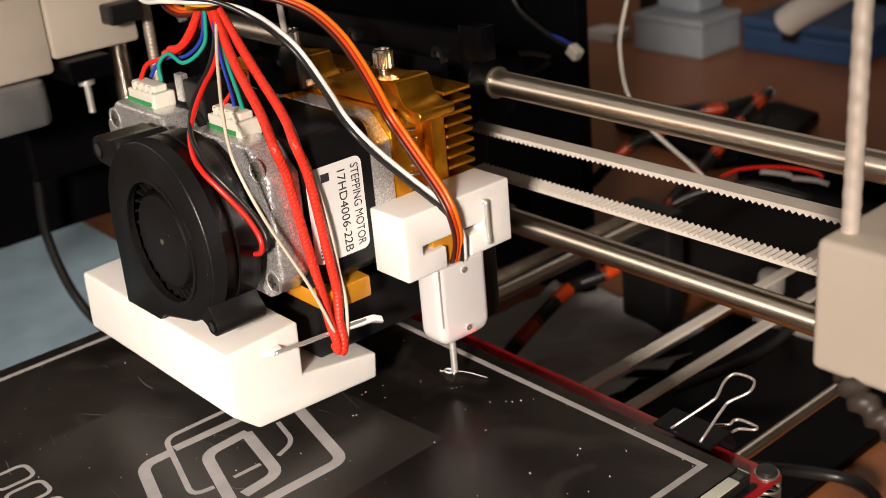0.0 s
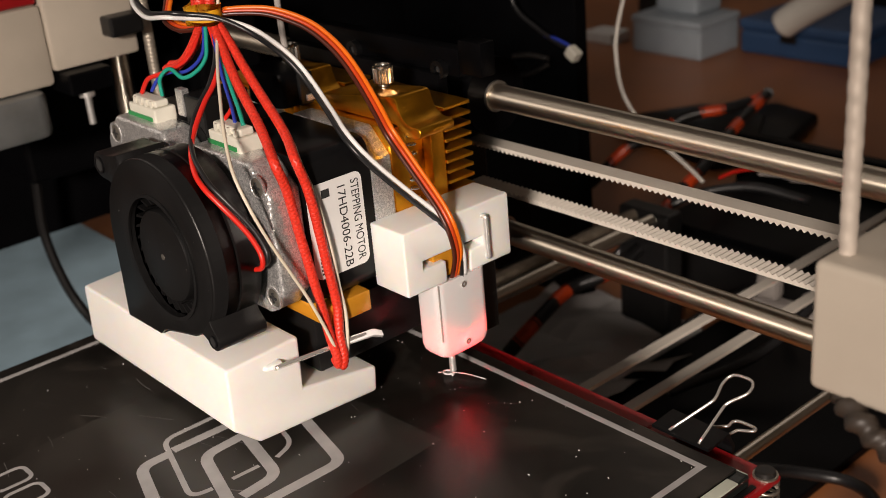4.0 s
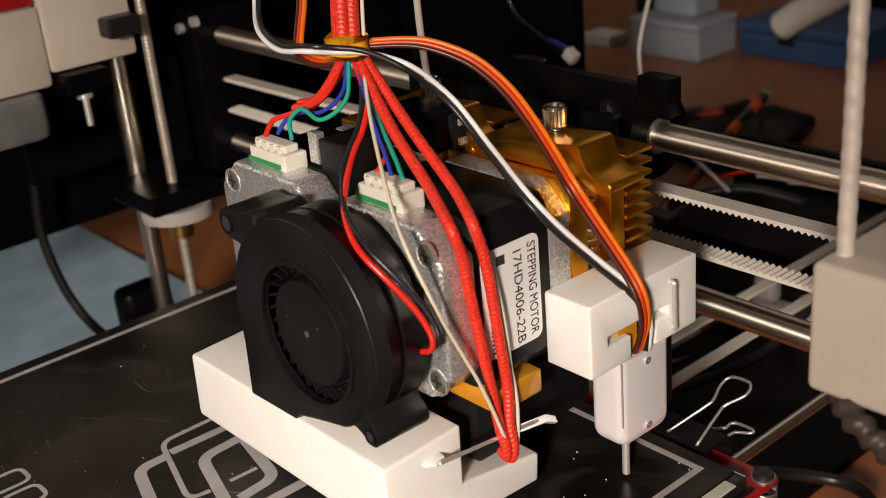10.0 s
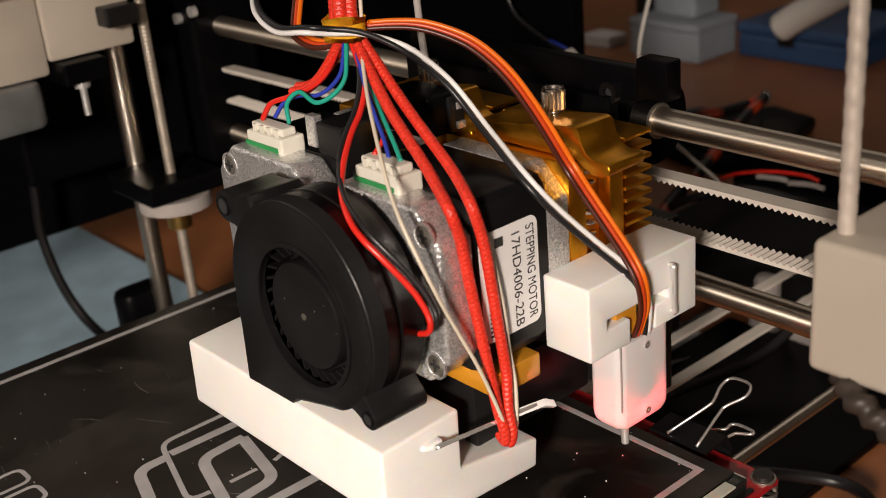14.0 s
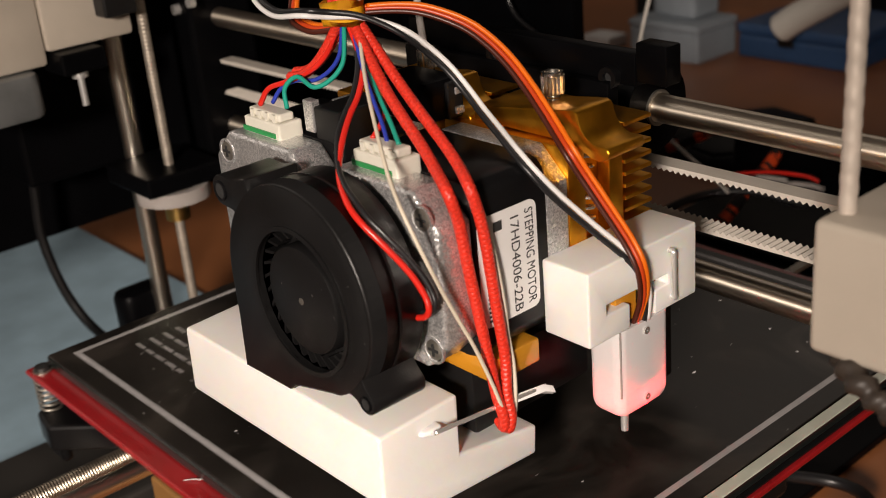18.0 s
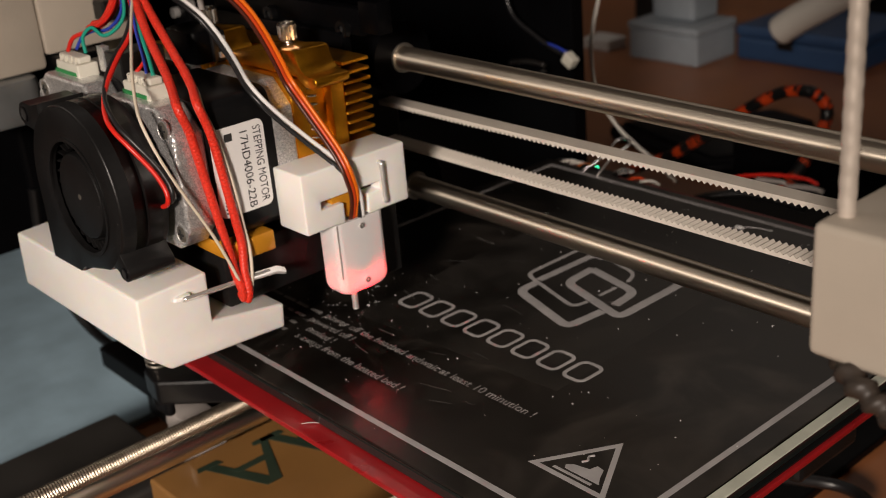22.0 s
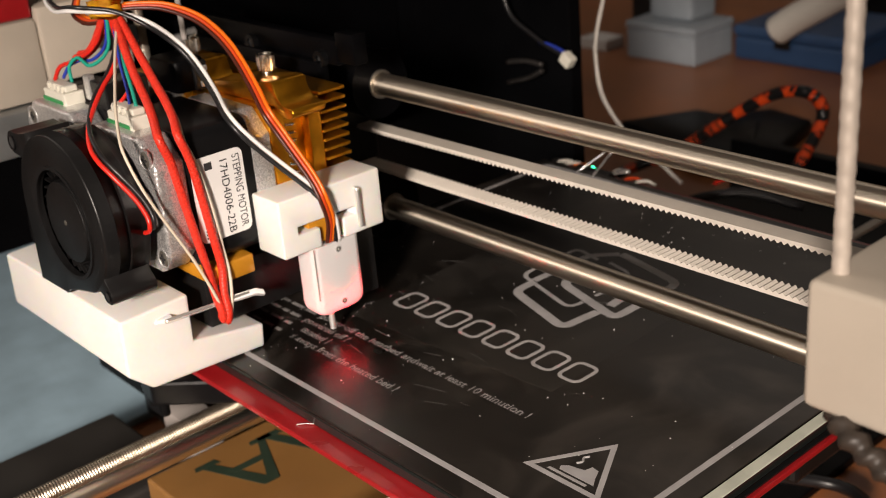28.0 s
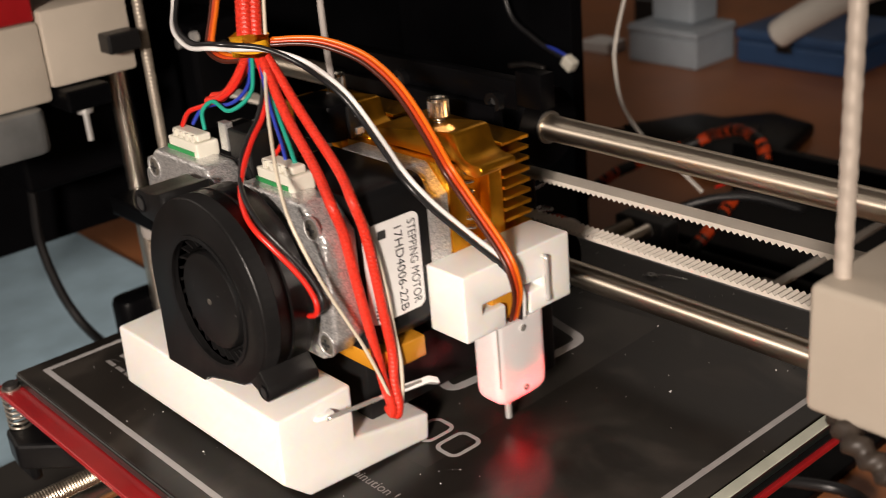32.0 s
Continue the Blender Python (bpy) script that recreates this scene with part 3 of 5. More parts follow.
    part("warning_sign", bm, GREY_INK, bed)
    # levelling screws with springs
    for x in (-0.1040, 0.1045):
        for y in (-0.2375, -0.0277):
            s = part("screw_head", rod((x, y, 0.0957), (x, y, 0.0973), 0.0029, 20, r2=0.0025), GUNMETAL, bed, "socket screw", smooth=40)
            part("washer", ring(circle(x, y, 0.0033, 24), circle(x, y, 0.0020, 24), 0.0956, 0.0962), ZINC, s)
            part("socket", prism(circle(x, y, 0.0015, 6), 0.0972, 0.09735), INK_AND_RECESS, s)
            turns = [(x + 0.0034 * math.cos(a * 0.9), y + 0.0034 * math.sin(a * 0.9), 0.0936 - 0.0125 * a / 45) for a in range(46)]
            part("spring", tube(turns, 0.0005, seg=6, per=3), ZINC, s)
            part("wing_nut", merge(rod((x, y, 0.0670), (x, y, 0.0719), 0.0038, 16), box((x - 0.0052, y - 0.0020, 0.0620), (x + 0.0052, y + 0.0020, 0.0690), 0.0016)), BLACK_PAINT, s)
    part("carrier_plate", box((-0.045, -0.178, 0.0735), (0.043, -0.090, 0.0810), 0.001), BLACK_PAINT, bed)
    for sx in (-1, 1):
        for sy in (-1, 1):
            plan = [(-0.001 + sx * px, -0.134 + sy * py) for px, py in ((0.1075, 0.090), (0.1070, 0.1040), (0.1040, 0.1085), (0.0920, 0.1105), (0.0710, 0.0900), (0.040, 0.044), (0.044, 0.040))]
            part("carrier_arm", prism(plan, 0.0720, 0.0815, bevel=0.0012), BLACK_PAINT, bed)
    for x in (-0.0795, 0.0645):
        for y in (-0.165, -0.10):
            part("bearing_block", box((x - 0.015, y - 0.017, 0.052), (x + 0.015, y + 0.017, 0.0734), 0.002), BLACK_PLASTIC, bed)
    # pale edge of tape along the side
    # Black strip drawn for the dark gap between tape and red edge.
    part("gap_strip", box((0.1047, -0.236, 0.0957), (0.1061, -0.034, 0.0962)), BLACK_PLASTIC, bed)
    part("edge_tape", box((0.1016, -0.232, 0.0993), (0.1050, -0.040, 0.0999), 0.0002), EDGE_TAPE, bed, "pale tape along the glass edge")
    # solder joint, lamp and stub wires at the back
    part("indicator_lamp", box((-0.0850, -0.0270, 0.0957), (-0.0834, -0.0252, 0.0976)), LED_GREEN, bed, "small green light")
    for x, m in ((-0.1030, WHITE_WIRE), (-0.0980, WHITE_WIRE), (-0.0930, ORANGE_WIRE), (-0.0640, RUST_WIRE), (-0.0580, WHITE_WIRE)):
        part("stub_wire", tube([(x, -0.030, 0.0962), (x + 0.001, -0.028, 0.0972), (x + 0.003, -0.024, 0.0968), (x + 0.004, -0.020, 0.0940)], 0.0007, seg=6, per=5), m, bed)
    # flecks of plastic and fine scratches
    rng = random.Random(7)
    bm = bmesh.new()
    for i in range(260):
        x, y = rng.uniform(-0.10, 0.10), rng.uniform(-0.232, -0.037)
        if i % 3 == 0:
            x, y = rng.gauss(-0.06, 0.02), rng.gauss(-0.19, 0.02)
        if i % 29 == 0:
            x, y = rng.gauss(0.01, 0.012), rng.gauss(-0.06, 0.012)
        if not (-0.102 < x < 0.1 and -0.233 < y < -0.037):
            continue
        r, a = rng.uniform(0.00006, 0.00022) * (1.6 if i % 31 == 0 else 1), rng.uniform(0, 6.3)
        q = [(x + r * k * math.cos(a + b), y + r * k * 0.6 * math.sin(a + b)) for b, k in ((0, 1.6), (1.7, 0.7), (3.0, 1.2), (4.6, 0.8))]
        prism(q, z0, z0 + rng.uniform(0.0001, 0.0003), bm=bm)
    tagged(part("dust_flecks", bm, LABEL, bed, "white plastic dust"), kind="stuff")
    for i in range(34):
        x, y, a, n = rng.uniform(-0.09, 0.03), rng.uniform(-0.21, -0.07), rng.uniform(-0.6, 0.6), rng.uniform(0.003, 0.012)
        bend = rng.uniform(-0.0006, 0.0006)
        pts = [(x + n * t * math.cos(a) - bend * math.sin(3.1 * t) * math.sin(a), y + n * t * math.sin(a) + bend * math.sin(3.1 * t), z0 - 0.00004) for t in (0, 0.33, 0.66, 1)]
        part("scratch", tube(pts, 0.00010 if i % 5 else 0.00016, seg=4, per=4), SCRATCH, bed)
    part("plastic_string", tube([(0.006, -0.052, z1), (0.013, -0.049, z1 + 0.001), (0.020, -0.0462, z1 + 0.0004)], 0.00012, seg=5, per=6), LABEL, bed)
    part("plastic_string", tube([(-0.0106, -0.2384, 0.0958), (-0.0085, -0.2366, 0.0962), (-0.0063, -0.2346, 0.0960)], 0.00012, seg=5, per=6), LABEL, bed)
    for cx, cy, r in ((0.0089, -0.0511, 0.0017),):
        part("plastic_curl", tube([(cx + r * math.cos(0.9 * k), cy + r * 0.8 * math.sin(0.9 * k), 0.1003 + 0.0001 * k) for k in range(8)], 0.00028, seg=6, per=5), LABEL, bed, "white curl of plastic")
    return bed


BED = heated_bed()


def binder_clip():
    """A black clip with wire handles on the back edge of the bed."""
    c = thing("binder_clip", (0.0855, -0.034, 0.0965), "black steel binder clip with wire handles on the bed edge", "binder clip")
    prof = [(-0.0342, 0.1001), (-0.0262, 0.1008), (-0.0238, 0.0965), (-0.0255, 0.0900), (-0.0340, 0.0930),
            (-0.0340, 0.0922), (-0.0248, 0.0890), (-0.0226, 0.0965), (-0.0252, 0.1016), (-0.0342, 0.1009)]
    part("clip_body", prism([(y, z) for y, z in prof], 0.0728, 0.0915, "x"), BLACK_PAINT, c)
    for p, e, w in (((0.0838, -0.0345, 0.1018), (0.0900, -0.0165, 0.1140), 0.0055), ((0.0845, -0.0245, 0.0985), (0.0915, -0.0165, 0.1000), 0.0046)):
        p, e = Vector(p), Vector(e)
        d = e - p
        side = Vector((1, -0.15, 0.1)).normalized()
        pts = [p + d * k + side * s * w for k, s in ((0, -1), (0.50, -0.45), (0.62, -0.42), (0.82, -0.78), (0.96, -0.74), (1.0, -0.2), (0.98, 0.55), (0.83, 0.85), (0.62, 0.42), (0.50, 0.45), (0, 1))]
        part("wire_handle", tube(pts, 0.00045, seg=8, per=6), CHROME, c, "bright wire handle")
    return c


CLIP = binder_clip()
CLIP_TWO = copy_thing(CLIP, Matrix.Translation((-0.0740, -0.0400, 0.0950)))


# ---- print head ----
def stepper(head, cx, label):
    """A square stepper motor, axis along y, its rear cap towards the front."""
    cz, h = 0.1637, 0.02115
    body = part("stepper_motor", prism(round_rect(cx - h, cz - h, cx + h, cz + h, 0.0045, 4), -0.0935, -0.0710, "y", 0.0004), BLACK_PAINT, head, label, smooth=35)
    k = 0.0075
    octo = [(cx - h, cz - h + k), (cx - h + k, cz - h), (cx + h - k, cz - h), (cx + h, cz - h + k),
            (cx + h, cz + h - k), (cx + h - k, cz + h), (cx - h + k, cz + h), (cx - h, cz + h - k)]
    part("rear_cap", prism(octo, -0.1035, -0.0935, "y", 0.0013, seg=3), CAST_ALU, body, "rough cast aluminium cap", smooth=40)
    part("front_cap", prism(octo, -0.0710, -0.0636, "y", 0.0008), CAST_ALU, body, "rough cast aluminium cap", smooth=40)
    for sx in (-0.0150, 0.0165):
        for sz in (-0.0155, 0.0155):
            x, z = cx + sx, cz + sz
            part("screw_recess", ring(circle(x, z, 0.0034, 24), circle(x, z, 0.0029, 24), -0.1037, -0.1030, "y"), CAST_ALU, body, smooth=40)
            sc = part("cap_screw", prism(circle(x, z, 0.0026, 20), -0.1036, -0.1030, "y", 0.0003), ZINC, body, smooth=40)
            sc["label"] = "cross-head cap screw"
            cross = box((x - 0.0015, -0.1039, z - 0.0003), (x + 0.0015, -0.1036, z + 0.0003))
            part("cross_slot", box((x - 0.0003, -0.10395, z - 0.0015), (x + 0.0003, -0.1036, z + 0.0015), bm=cross), INK_AND_RECESS, body)
    # plug at the top of the rear cap
    px, pz = cx - 0.0025, 0.1843
    part("plug_socket", box((px - 0.0078, -0.1000, pz - 0.002), (px + 0.0078, -0.0930, pz + 0.0045), 0.0005), NYLON, body, "ivory plug socket")
    part("plug_board", box((px - 0.0080, -0.1004, pz + 0.0008), (px + 0.0060, -0.0998, pz + 0.0020)), GREEN, body)
    part("plug", box((px - 0.0068, -0.0988, pz + 0.0045), (px + 0.0068, -0.0945, pz + 0.0066), 0.0005), NYLON, body, "ivory plug")
    for i in range(4):
        x = px - 0.0048 + i * 0.0032
        part("plug_rib", box((x - 0.0006, -0.0994, pz + 0.0040), (x + 0.0006, -0.0988, pz + 0.0064)), NYLON, body)
    return body


def motor_label(body):
    x = 0.00850
    lab = part("label", prism([(y, z) for y, z in round_rect(-0.0925, 0.1500, -0.0745, 0.1765, 0.0022)], x - 0.0002, x, "x"), LABEL, body, "white motor label")
    turn = Matrix(((0, 0, 1, 0), (0, 1, 0, 0), (-1, 0, 0, 0), (0, 0, 0, 1)))
    for words, y, w in (("STEPPING MOTOR", -0.0782, 0.0232), ("17HD4006-22B", -0.0826, 0.0232)):
        m = Matrix.Translation((x + 0.00005, y, 0.1748)) @ turn
        lettering("printed_line", words, 0.0037, m, INK_AND_RECESS, lab, width=w)
    part("printed_bar", box((x, -0.0878, 0.1722), (x + 0.00006, -0.0852, 0.1745)), INK_AND_RECESS, lab)
    for k in range(9):
        part("printed_bar", box((x, -0.0906, 0.1512 + 0.0011 * k), (x + 0.00006, -0.0880, 0.1518 + 0.0011 * k)), INK_AND_RECESS, lab)


def blower(head):
    """A black radial blower: round housing with a straight outlet and two ears."""
    hx, hz, y0, y1 = -0.0186, 0.1602, -0.1220, -0.1070
    pts = []
    for i in range(44):
        a = radians(-62 + (242 * i / 43))
        r = 0.0228 + 0.0062 * i / 43
        pts.append((hx + r * math.cos(a), hz + r * math.sin(a)))
    pts += [(-0.0474, 0.1480), (-0.0480, 0.1335), (-0.0288, 0.1338), (-0.0262, 0.1358), (-0.0190, 0.1376), (-0.0120, 0.1392)]
    hole = []
    for p in pts:
        a = math.atan2(p[1] - hz, p[0] - hx)
        hole.append((hx + 0.0168 * math.cos(a), hz + 0.0168 * math.sin(a)))
    soft = [(hx + (p[0] - hx) * 0.965, hz + (p[1] - hz) * 0.965) for p in pts]
    bm = ring(soft, hole, y0, y0 + 0.0016, "y")
    skin = [bm.verts.new((p[0], y0, p[1])) for p in soft], [bm.verts.new((hx + (p[0] - hx) * 0.99, y0 + 0.0003, hz + (p[1] - hz) * 0.99)) for p in pts], [bm.verts.new((p[0], y0 + 0.0016, p[1])) for p in pts]
    for u, v in zip(skin, skin[1:]):
        for i in range(len(pts)):
            j = (i + 1) % len(pts)
            bm.faces.new((u[i], u[j], v[j], v[i]))
    prism(pts, y0 + 0.0085, y1, "y", bm=bm)
    inner = [(hx + (p[0] - hx) * 0.94, hz + (p[1] - hz) * 0.94) for p in pts]
    ring(pts, inner, y0 + 0.0016, y0 + 0.0085, "y", bm)
    bmesh.ops.remove_doubles(bm, verts=bm.verts, dist=1e-6)
    bmesh.ops.recalc_face_normals(bm, faces=bm.faces[:])
    f = part("blower_fan", bm, BLACK_PLASTIC, head, "black radial blower fan", smooth=35)
    rim = ring(circle(hx, hz, 0.0177, 48), circle(hx, hz, 0.0166, 48), y0 - 0.0005, y0 + 0.0002, "y")
    part("inlet_rim", rim, BLACK_PLASTIC, f, smooth=35)
    bm = prism(circle(hx, hz, 0.0129, 48), y0 + 0.0004, y0 + 0.008, "y", 0.0010)
    part("impeller_hub", bm, BLACK_PLASTIC, f, "round matt hub", smooth=35)
    part("hub_mark", prism(circle(hx, hz, 0.0008, 12), y0 + 0.0002, y0 + 0.0005, "y"), ZINC, f)
    for i in range(30):
        a = 2 * math.pi * i / 30
        b = a + 0.16
        q = [(hx + r * math.cos(t), hz + r * math.sin(t)) for r, t in ((0.0140, a), (0.0172, b), (0.0172, b + 0.05), (0.0140, a + 0.06))]
        part("blade", prism(q, y0 + 0.0022, y0 + 0.009, "y"), BLACK_PLASTIC, f)
    part("impeller_ring", ring(circle(hx, hz, 0.0146, 40), circle(hx, hz, 0.0128, 40), y0 + 0.0060, y0 + 0.0085, "y"), BLACK_PLASTIC, f, smooth=35)
    for (ex, ez), (bx, bz), er, neck in (((-0.0460, 0.1803), (-0.0355, 0.1795), 0.0037, ((0.35, 0.0037), (0.6, 0.0043), (0.8, 0.0050), (1.0, 0.0056))),
                                     ((0.0018, 0.1420), (-0.0062, 0.1490), 0.0027, ((0.20, 0.0028), (0.38, 0.0034), (0.55, 0.0046), (0.75, 0.0070), (1.0, 0.0105)))):
        d = Vector((bx - ex, bz - ez)).normalized()
        n = Vector((-d.y, d.x))
        a0 = math.atan2(-d.y, -d.x)
        arc = circle(ex, ez, er, 13, a0 - math.pi / 2, a0 + math.pi / 2)
        run = math.hypot(bx - ex, bz - ez)
        q = arc + [(ex + d.x * run * f - n.x * w, ez + d.y * run * f - n.y * w) for f, w in neck]
        q += [(ex + d.x * run * f + n.x * w, ez + d.y * run * f + n.y * w) for f, w in neck[::-1]]
        part("ear", prism(q, y0 + 0.0002, y1 - 0.0002, "y", 0.0003), BLACK_PLASTIC, f, smooth=35)
        part("ear_hole", ring(circle(ex, ez, er * 0.68, 20), circle(ex, ez, er * 0.52, 20), y0 - 0.0003, y0 + 0.0006, "y"), BLACK_PAINT, f)
        part("ear_bore", prism(circle(ex, ez, er * 0.52, 16), y0 - 0.0001, y0 + 0.0003, "y"), INK_AND_RECESS, f)
    rng = random.Random(11)
    bm = bmesh.new()
    for i in range(16):
        a, r, k = rng.uniform(0, 6.28), rng.uniform(0.0185, 0.0232) if i % 3 else rng.uniform(0.002, 0.012), rng.uniform(0.00006, 0.00018)
        x, z, w = hx + r * math.cos(a), hz + r * math.sin(a), rng.uniform(0, 3.1)
        y = y0 - 0.00005 if i % 3 else y0 + 0.00035
        prism([(x + k * q * math.cos(w + b), z + k * q * math.sin(w + b)) for b, q in ((0, 1.8), (1.8, 0.5), (3.0, 1.5), (4.6, 0.6))], y, y + 0.0001, "y", bm=bm)
    tagged(part("scuffs", bm, SCRATCH, f, "fine pale scuffs"), kind="stuff")
    part("seam", ring([(hx + (p[0] - hx) * 1.006, hz + (p[1] - hz) * 1.006) for p in pts], pts, y0 + 0.0084, y0 + 0.0090, "y"), BLACK_PLASTIC, f)
    return f


def hull(points, bevel, bm=None):
    """A solid with flat sides round a few corner points."""
    b2 = bmesh.new()
    for q in points:
        b2.verts.new(q)
    bmesh.ops.convex_hull(b2, input=b2.verts[:])
    bmesh.ops.dissolve_limit(b2, angle_limit=radians(2), verts=b2.verts[:], edges=b2.edges[:])
    bmesh.ops.recalc_face_normals(b2, faces=b2.faces[:])
    bmesh.ops.bevel(b2, geom=b2.edges[:], offset=bevel, segments=3, profile=0.5, affect="EDGES")
    return merge(bm, b2)


def fan_duct(head):
    bm = prism([(-0.1212, 0.1335), (-0.1218, 0.1155), (-0.1142, 0.1086), (-0.0742, 0.1068), (-0.0735, 0.1148), (-0.0985, 0.1187), (-0.0980, 0.1345)], -0.0790, 0.0038, "x", 0.0009, seg=3)
    d = part("air_duct", bm, WHITE_PRINT, head, "white printed air duct block", smooth=40)
    a, b = Vector((0.0060, -0.1082, 0.1296)), Vector((0.0125, -0.0782, 0.1312))
    u = (b - a).normalized()
    side = Vector((0.80, 0.0, 0.60))
    side = (side - u * side.dot(u)).normalized()
    turn = Matrix((u, side, u.cross(side))).transposed().to_4x4()
    n = (b - a).length
    blade = prism(round_rect(0.0, -0.0016, n, 0.0016, 0.0011, 5), -0.0005, 0.0005, bevel=0.00018)
    bmesh.ops.transform(blade, matrix=Matrix.Translation(a) @ turn, verts=blade.verts)
    part("steel_pin", blade, CHROME, head, "flat bright steel pin", smooth=40)
    part("pin_seat", hull([(0.0020, -0.1106, 0.1291), (0.0020, -0.1060, 0.1284), (0.0050, -0.1104, 0.1292), (0.0064, -0.1060, 0.1288),
                           (0.0020, -0.1100, 0.1303), (0.0020, -0.1050, 0.1308), (0.0051, -0.1096, 0.1302), (0.0058, -0.1050, 0.1306)], 0.0003), WHITE_PRINT, d, smooth=40)
    flag = bmesh.new()
    edge = [(0.0, -0.0013), (0.0085, -0.0016), (0.0100, -0.0010), (0.0112, -0.0004), (0.0104, 0.0006), (0.0110, 0.0015), (0.0086, 0.0017), (0.0, 0.0013)]
    prism(edge, -0.0009, 0.0009, bm=flag, bevel=0.0002)
    for v in flag.verts:
        if v.co.x > 0.008:
            v.co.z += (v.co.x - 0.008) * 0.5
    bmesh.ops.transform(flag, matrix=Matrix.Translation(a + u * (n - 0.0100)) @ turn, verts=flag.verts)
    part("tape_flag", flag, LABEL, head, "white tape flag on the pin", smooth=30)


def hot_end(head):
    """Gold extruder bodies, lever, spring, cooling fins and the heater under the motors."""
    for cx in (-0.0578, -0.0128):
        e = part("extruder_body", box((cx - 0.021, -0.0636, 0.1432), (cx + 0.0212, -0.0575, 0.1846), 0.0010), GOLD, head, "gold anodised extruder plate", smooth=40)
        prof = [(cx - 0.012, 0.1885), (cx + 0.0185, 0.1926), (cx + 0.0208, 0.1928), (cx + 0.0220, 0.1925), (cx + 0.0226, 0.1915), (cx + 0.0230, 0.1900), (cx + 0.0236, 0.1886),
                (cx + 0.0246, 0.1873), (cx + 0.0260, 0.1863), (cx + 0.0276, 0.1858), (cx + 0.0300, 0.1858), (cx + 0.0312, 0.1855), (cx + 0.0317, 0.1845), (cx + 0.0312, 0.1832),
                (cx + 0.0290, 0.1822), (cx + 0.0262, 0.1824), (cx + 0.0236, 0.1836), (cx + 0.0215, 0.1850), (cx - 0.012, 0.1848)]
        part("lever", prism(prof, -0.0612, -0.0490, "y", 0.0004), GOLD, e, "gold curved lever", smooth=40)
        part("knob_screw", threaded((cx + 0.0073, -0.0530, 0.1860), (cx + 0.0073, -0.0530, 0.1930), 0.0016, 0.0007), KNURL, e)
        kn = prism([(cx + 0.0073 + (0.0029 if i % 2 else 0.0024) * math.cos(math.pi * i / 18), -0.0530 + (0.0029 if i % 2 else 0.0024) * math.sin(math.pi * i / 18)) for i in range(36)],
                   0.1928, 0.1972, "z")
        part("knob_head", kn, KNURL, e, "knurled chrome knob")
        part("knob_socket", prism(circle(cx + 0.0073, -0.0530, 0.0019, 6), 0.1971, 0.19725), INK_AND_RECESS, e)
        part("knob_rim", ring(circle(cx + 0.0073, -0.0530, 0.0026, 24), circle(cx + 0.0073, -0.0530, 0.0020, 24), 0.1971, 0.1979), KNURL, e, smooth=40)
        turns = [(cx + 0.0190 + 0.0022 * math.cos(a * 0.8), -0.0560 + 0.0022 * math.sin(a * 0.8), 0.1832 - 0.021 * a / 64) for a in range(65)]
        part("spring", tube(turns, 0.0004, seg=5, per=3), CHROME, e)
        part("sink_core", box((cx - 0.020, -0.0490, 0.1480), (cx + 0.0208, -0.0440, 0.1846), 0.0006), GOLD, e, smooth=40)
        for i in range(9):
            z = 0.1600 + i * 0.0031
            part("fin", box((cx - 0.020, -0.0440, z - 0.0005), (cx + 0.0212, -0.0340, z + 0.0006), 0.0002, 1), GOLD, e)
        part("side_plate", box((cx + 0.0150, -0.0574, 0.1480), (cx + 0.0170, -0.0492, 0.1826)), GOLD, e)
    part("heater_block", box((-0.034, -0.0915, 0.1360), (0.0094, -0.0765, 0.1422), 0.0006), KAPTON, head, "amber taped heater block", smooth=40)
    part("nozzle_shroud", box((-0.050, -0.0900, 0.1180), (0.0000, -0.0500, 0.1368), 0.001), BLACK_PLASTIC, head, smooth=40)
    part("nozzle", rod((-0.0128, -0.0750, 0.1180), (-0.0128, -0.0750, 0.1085), 0.0040, 16, r2=0.0006), BRASS, head, smooth=40)


def carriage(head):
    c = part("carriage", box((-0.085, -0.0330, 0.1150), (-0.0060, -0.0290, 0.1900), 0.0008), BLACK_ACRYLIC, head, "black plastic carriage", smooth=40)
    part("carriage_bar", box((-0.086, -0.0300, 0.1890), (0.0003, -0.0250, 0.1975), 0.0008), BLACK_ACRYLIC, c, smooth=40)
    part("carriage_top", box((0.0004, -0.0302, 0.1905), (0.0100, -0.0245, 0.2005), 0.0006), BLACK_ACRYLIC, c, smooth=40)
    for z in (0.1733, 0.1268):
        part("bearing_housing", rod((-0.085, 0, z), (-0.0174, 0, z), 0.0125, 28), BLACK_ACRYLIC, c, smooth=40)
        part("bearing_seal", ring(circle(0, z, 0.0051, 28), circle(0, z, 0.0041, 28), -0.0174, -0.0166, "x"), ZINC, c, smooth=40)
    part("belt_clamp", box((-0.070, -0.028, 0.140), (-0.030, 0.006, 0.166), 0.001), BLACK_PLASTIC, c)
    part("lower_arm", box((-0.004, -0.0440, 0.1150), (0.0135, -0.0330, 0.1420), 0.0006), BLACK_PLASTIC, c)
    for x, z in ((-0.0478, 0.1914), (-0.0071, 0.1909)):
        bolt = part("bolt", ring(circle(x, z, 0.0028, 20), circle(x, z, 0.0014, 20), -0.0322, -0.0300, "y"), BLACK_PAINT, c, smooth=40)
        part("bolt_core", rod((x, -0.0312, z), (x, -0.0300, z), 0.0014, 12), INK_AND_RECESS, c)


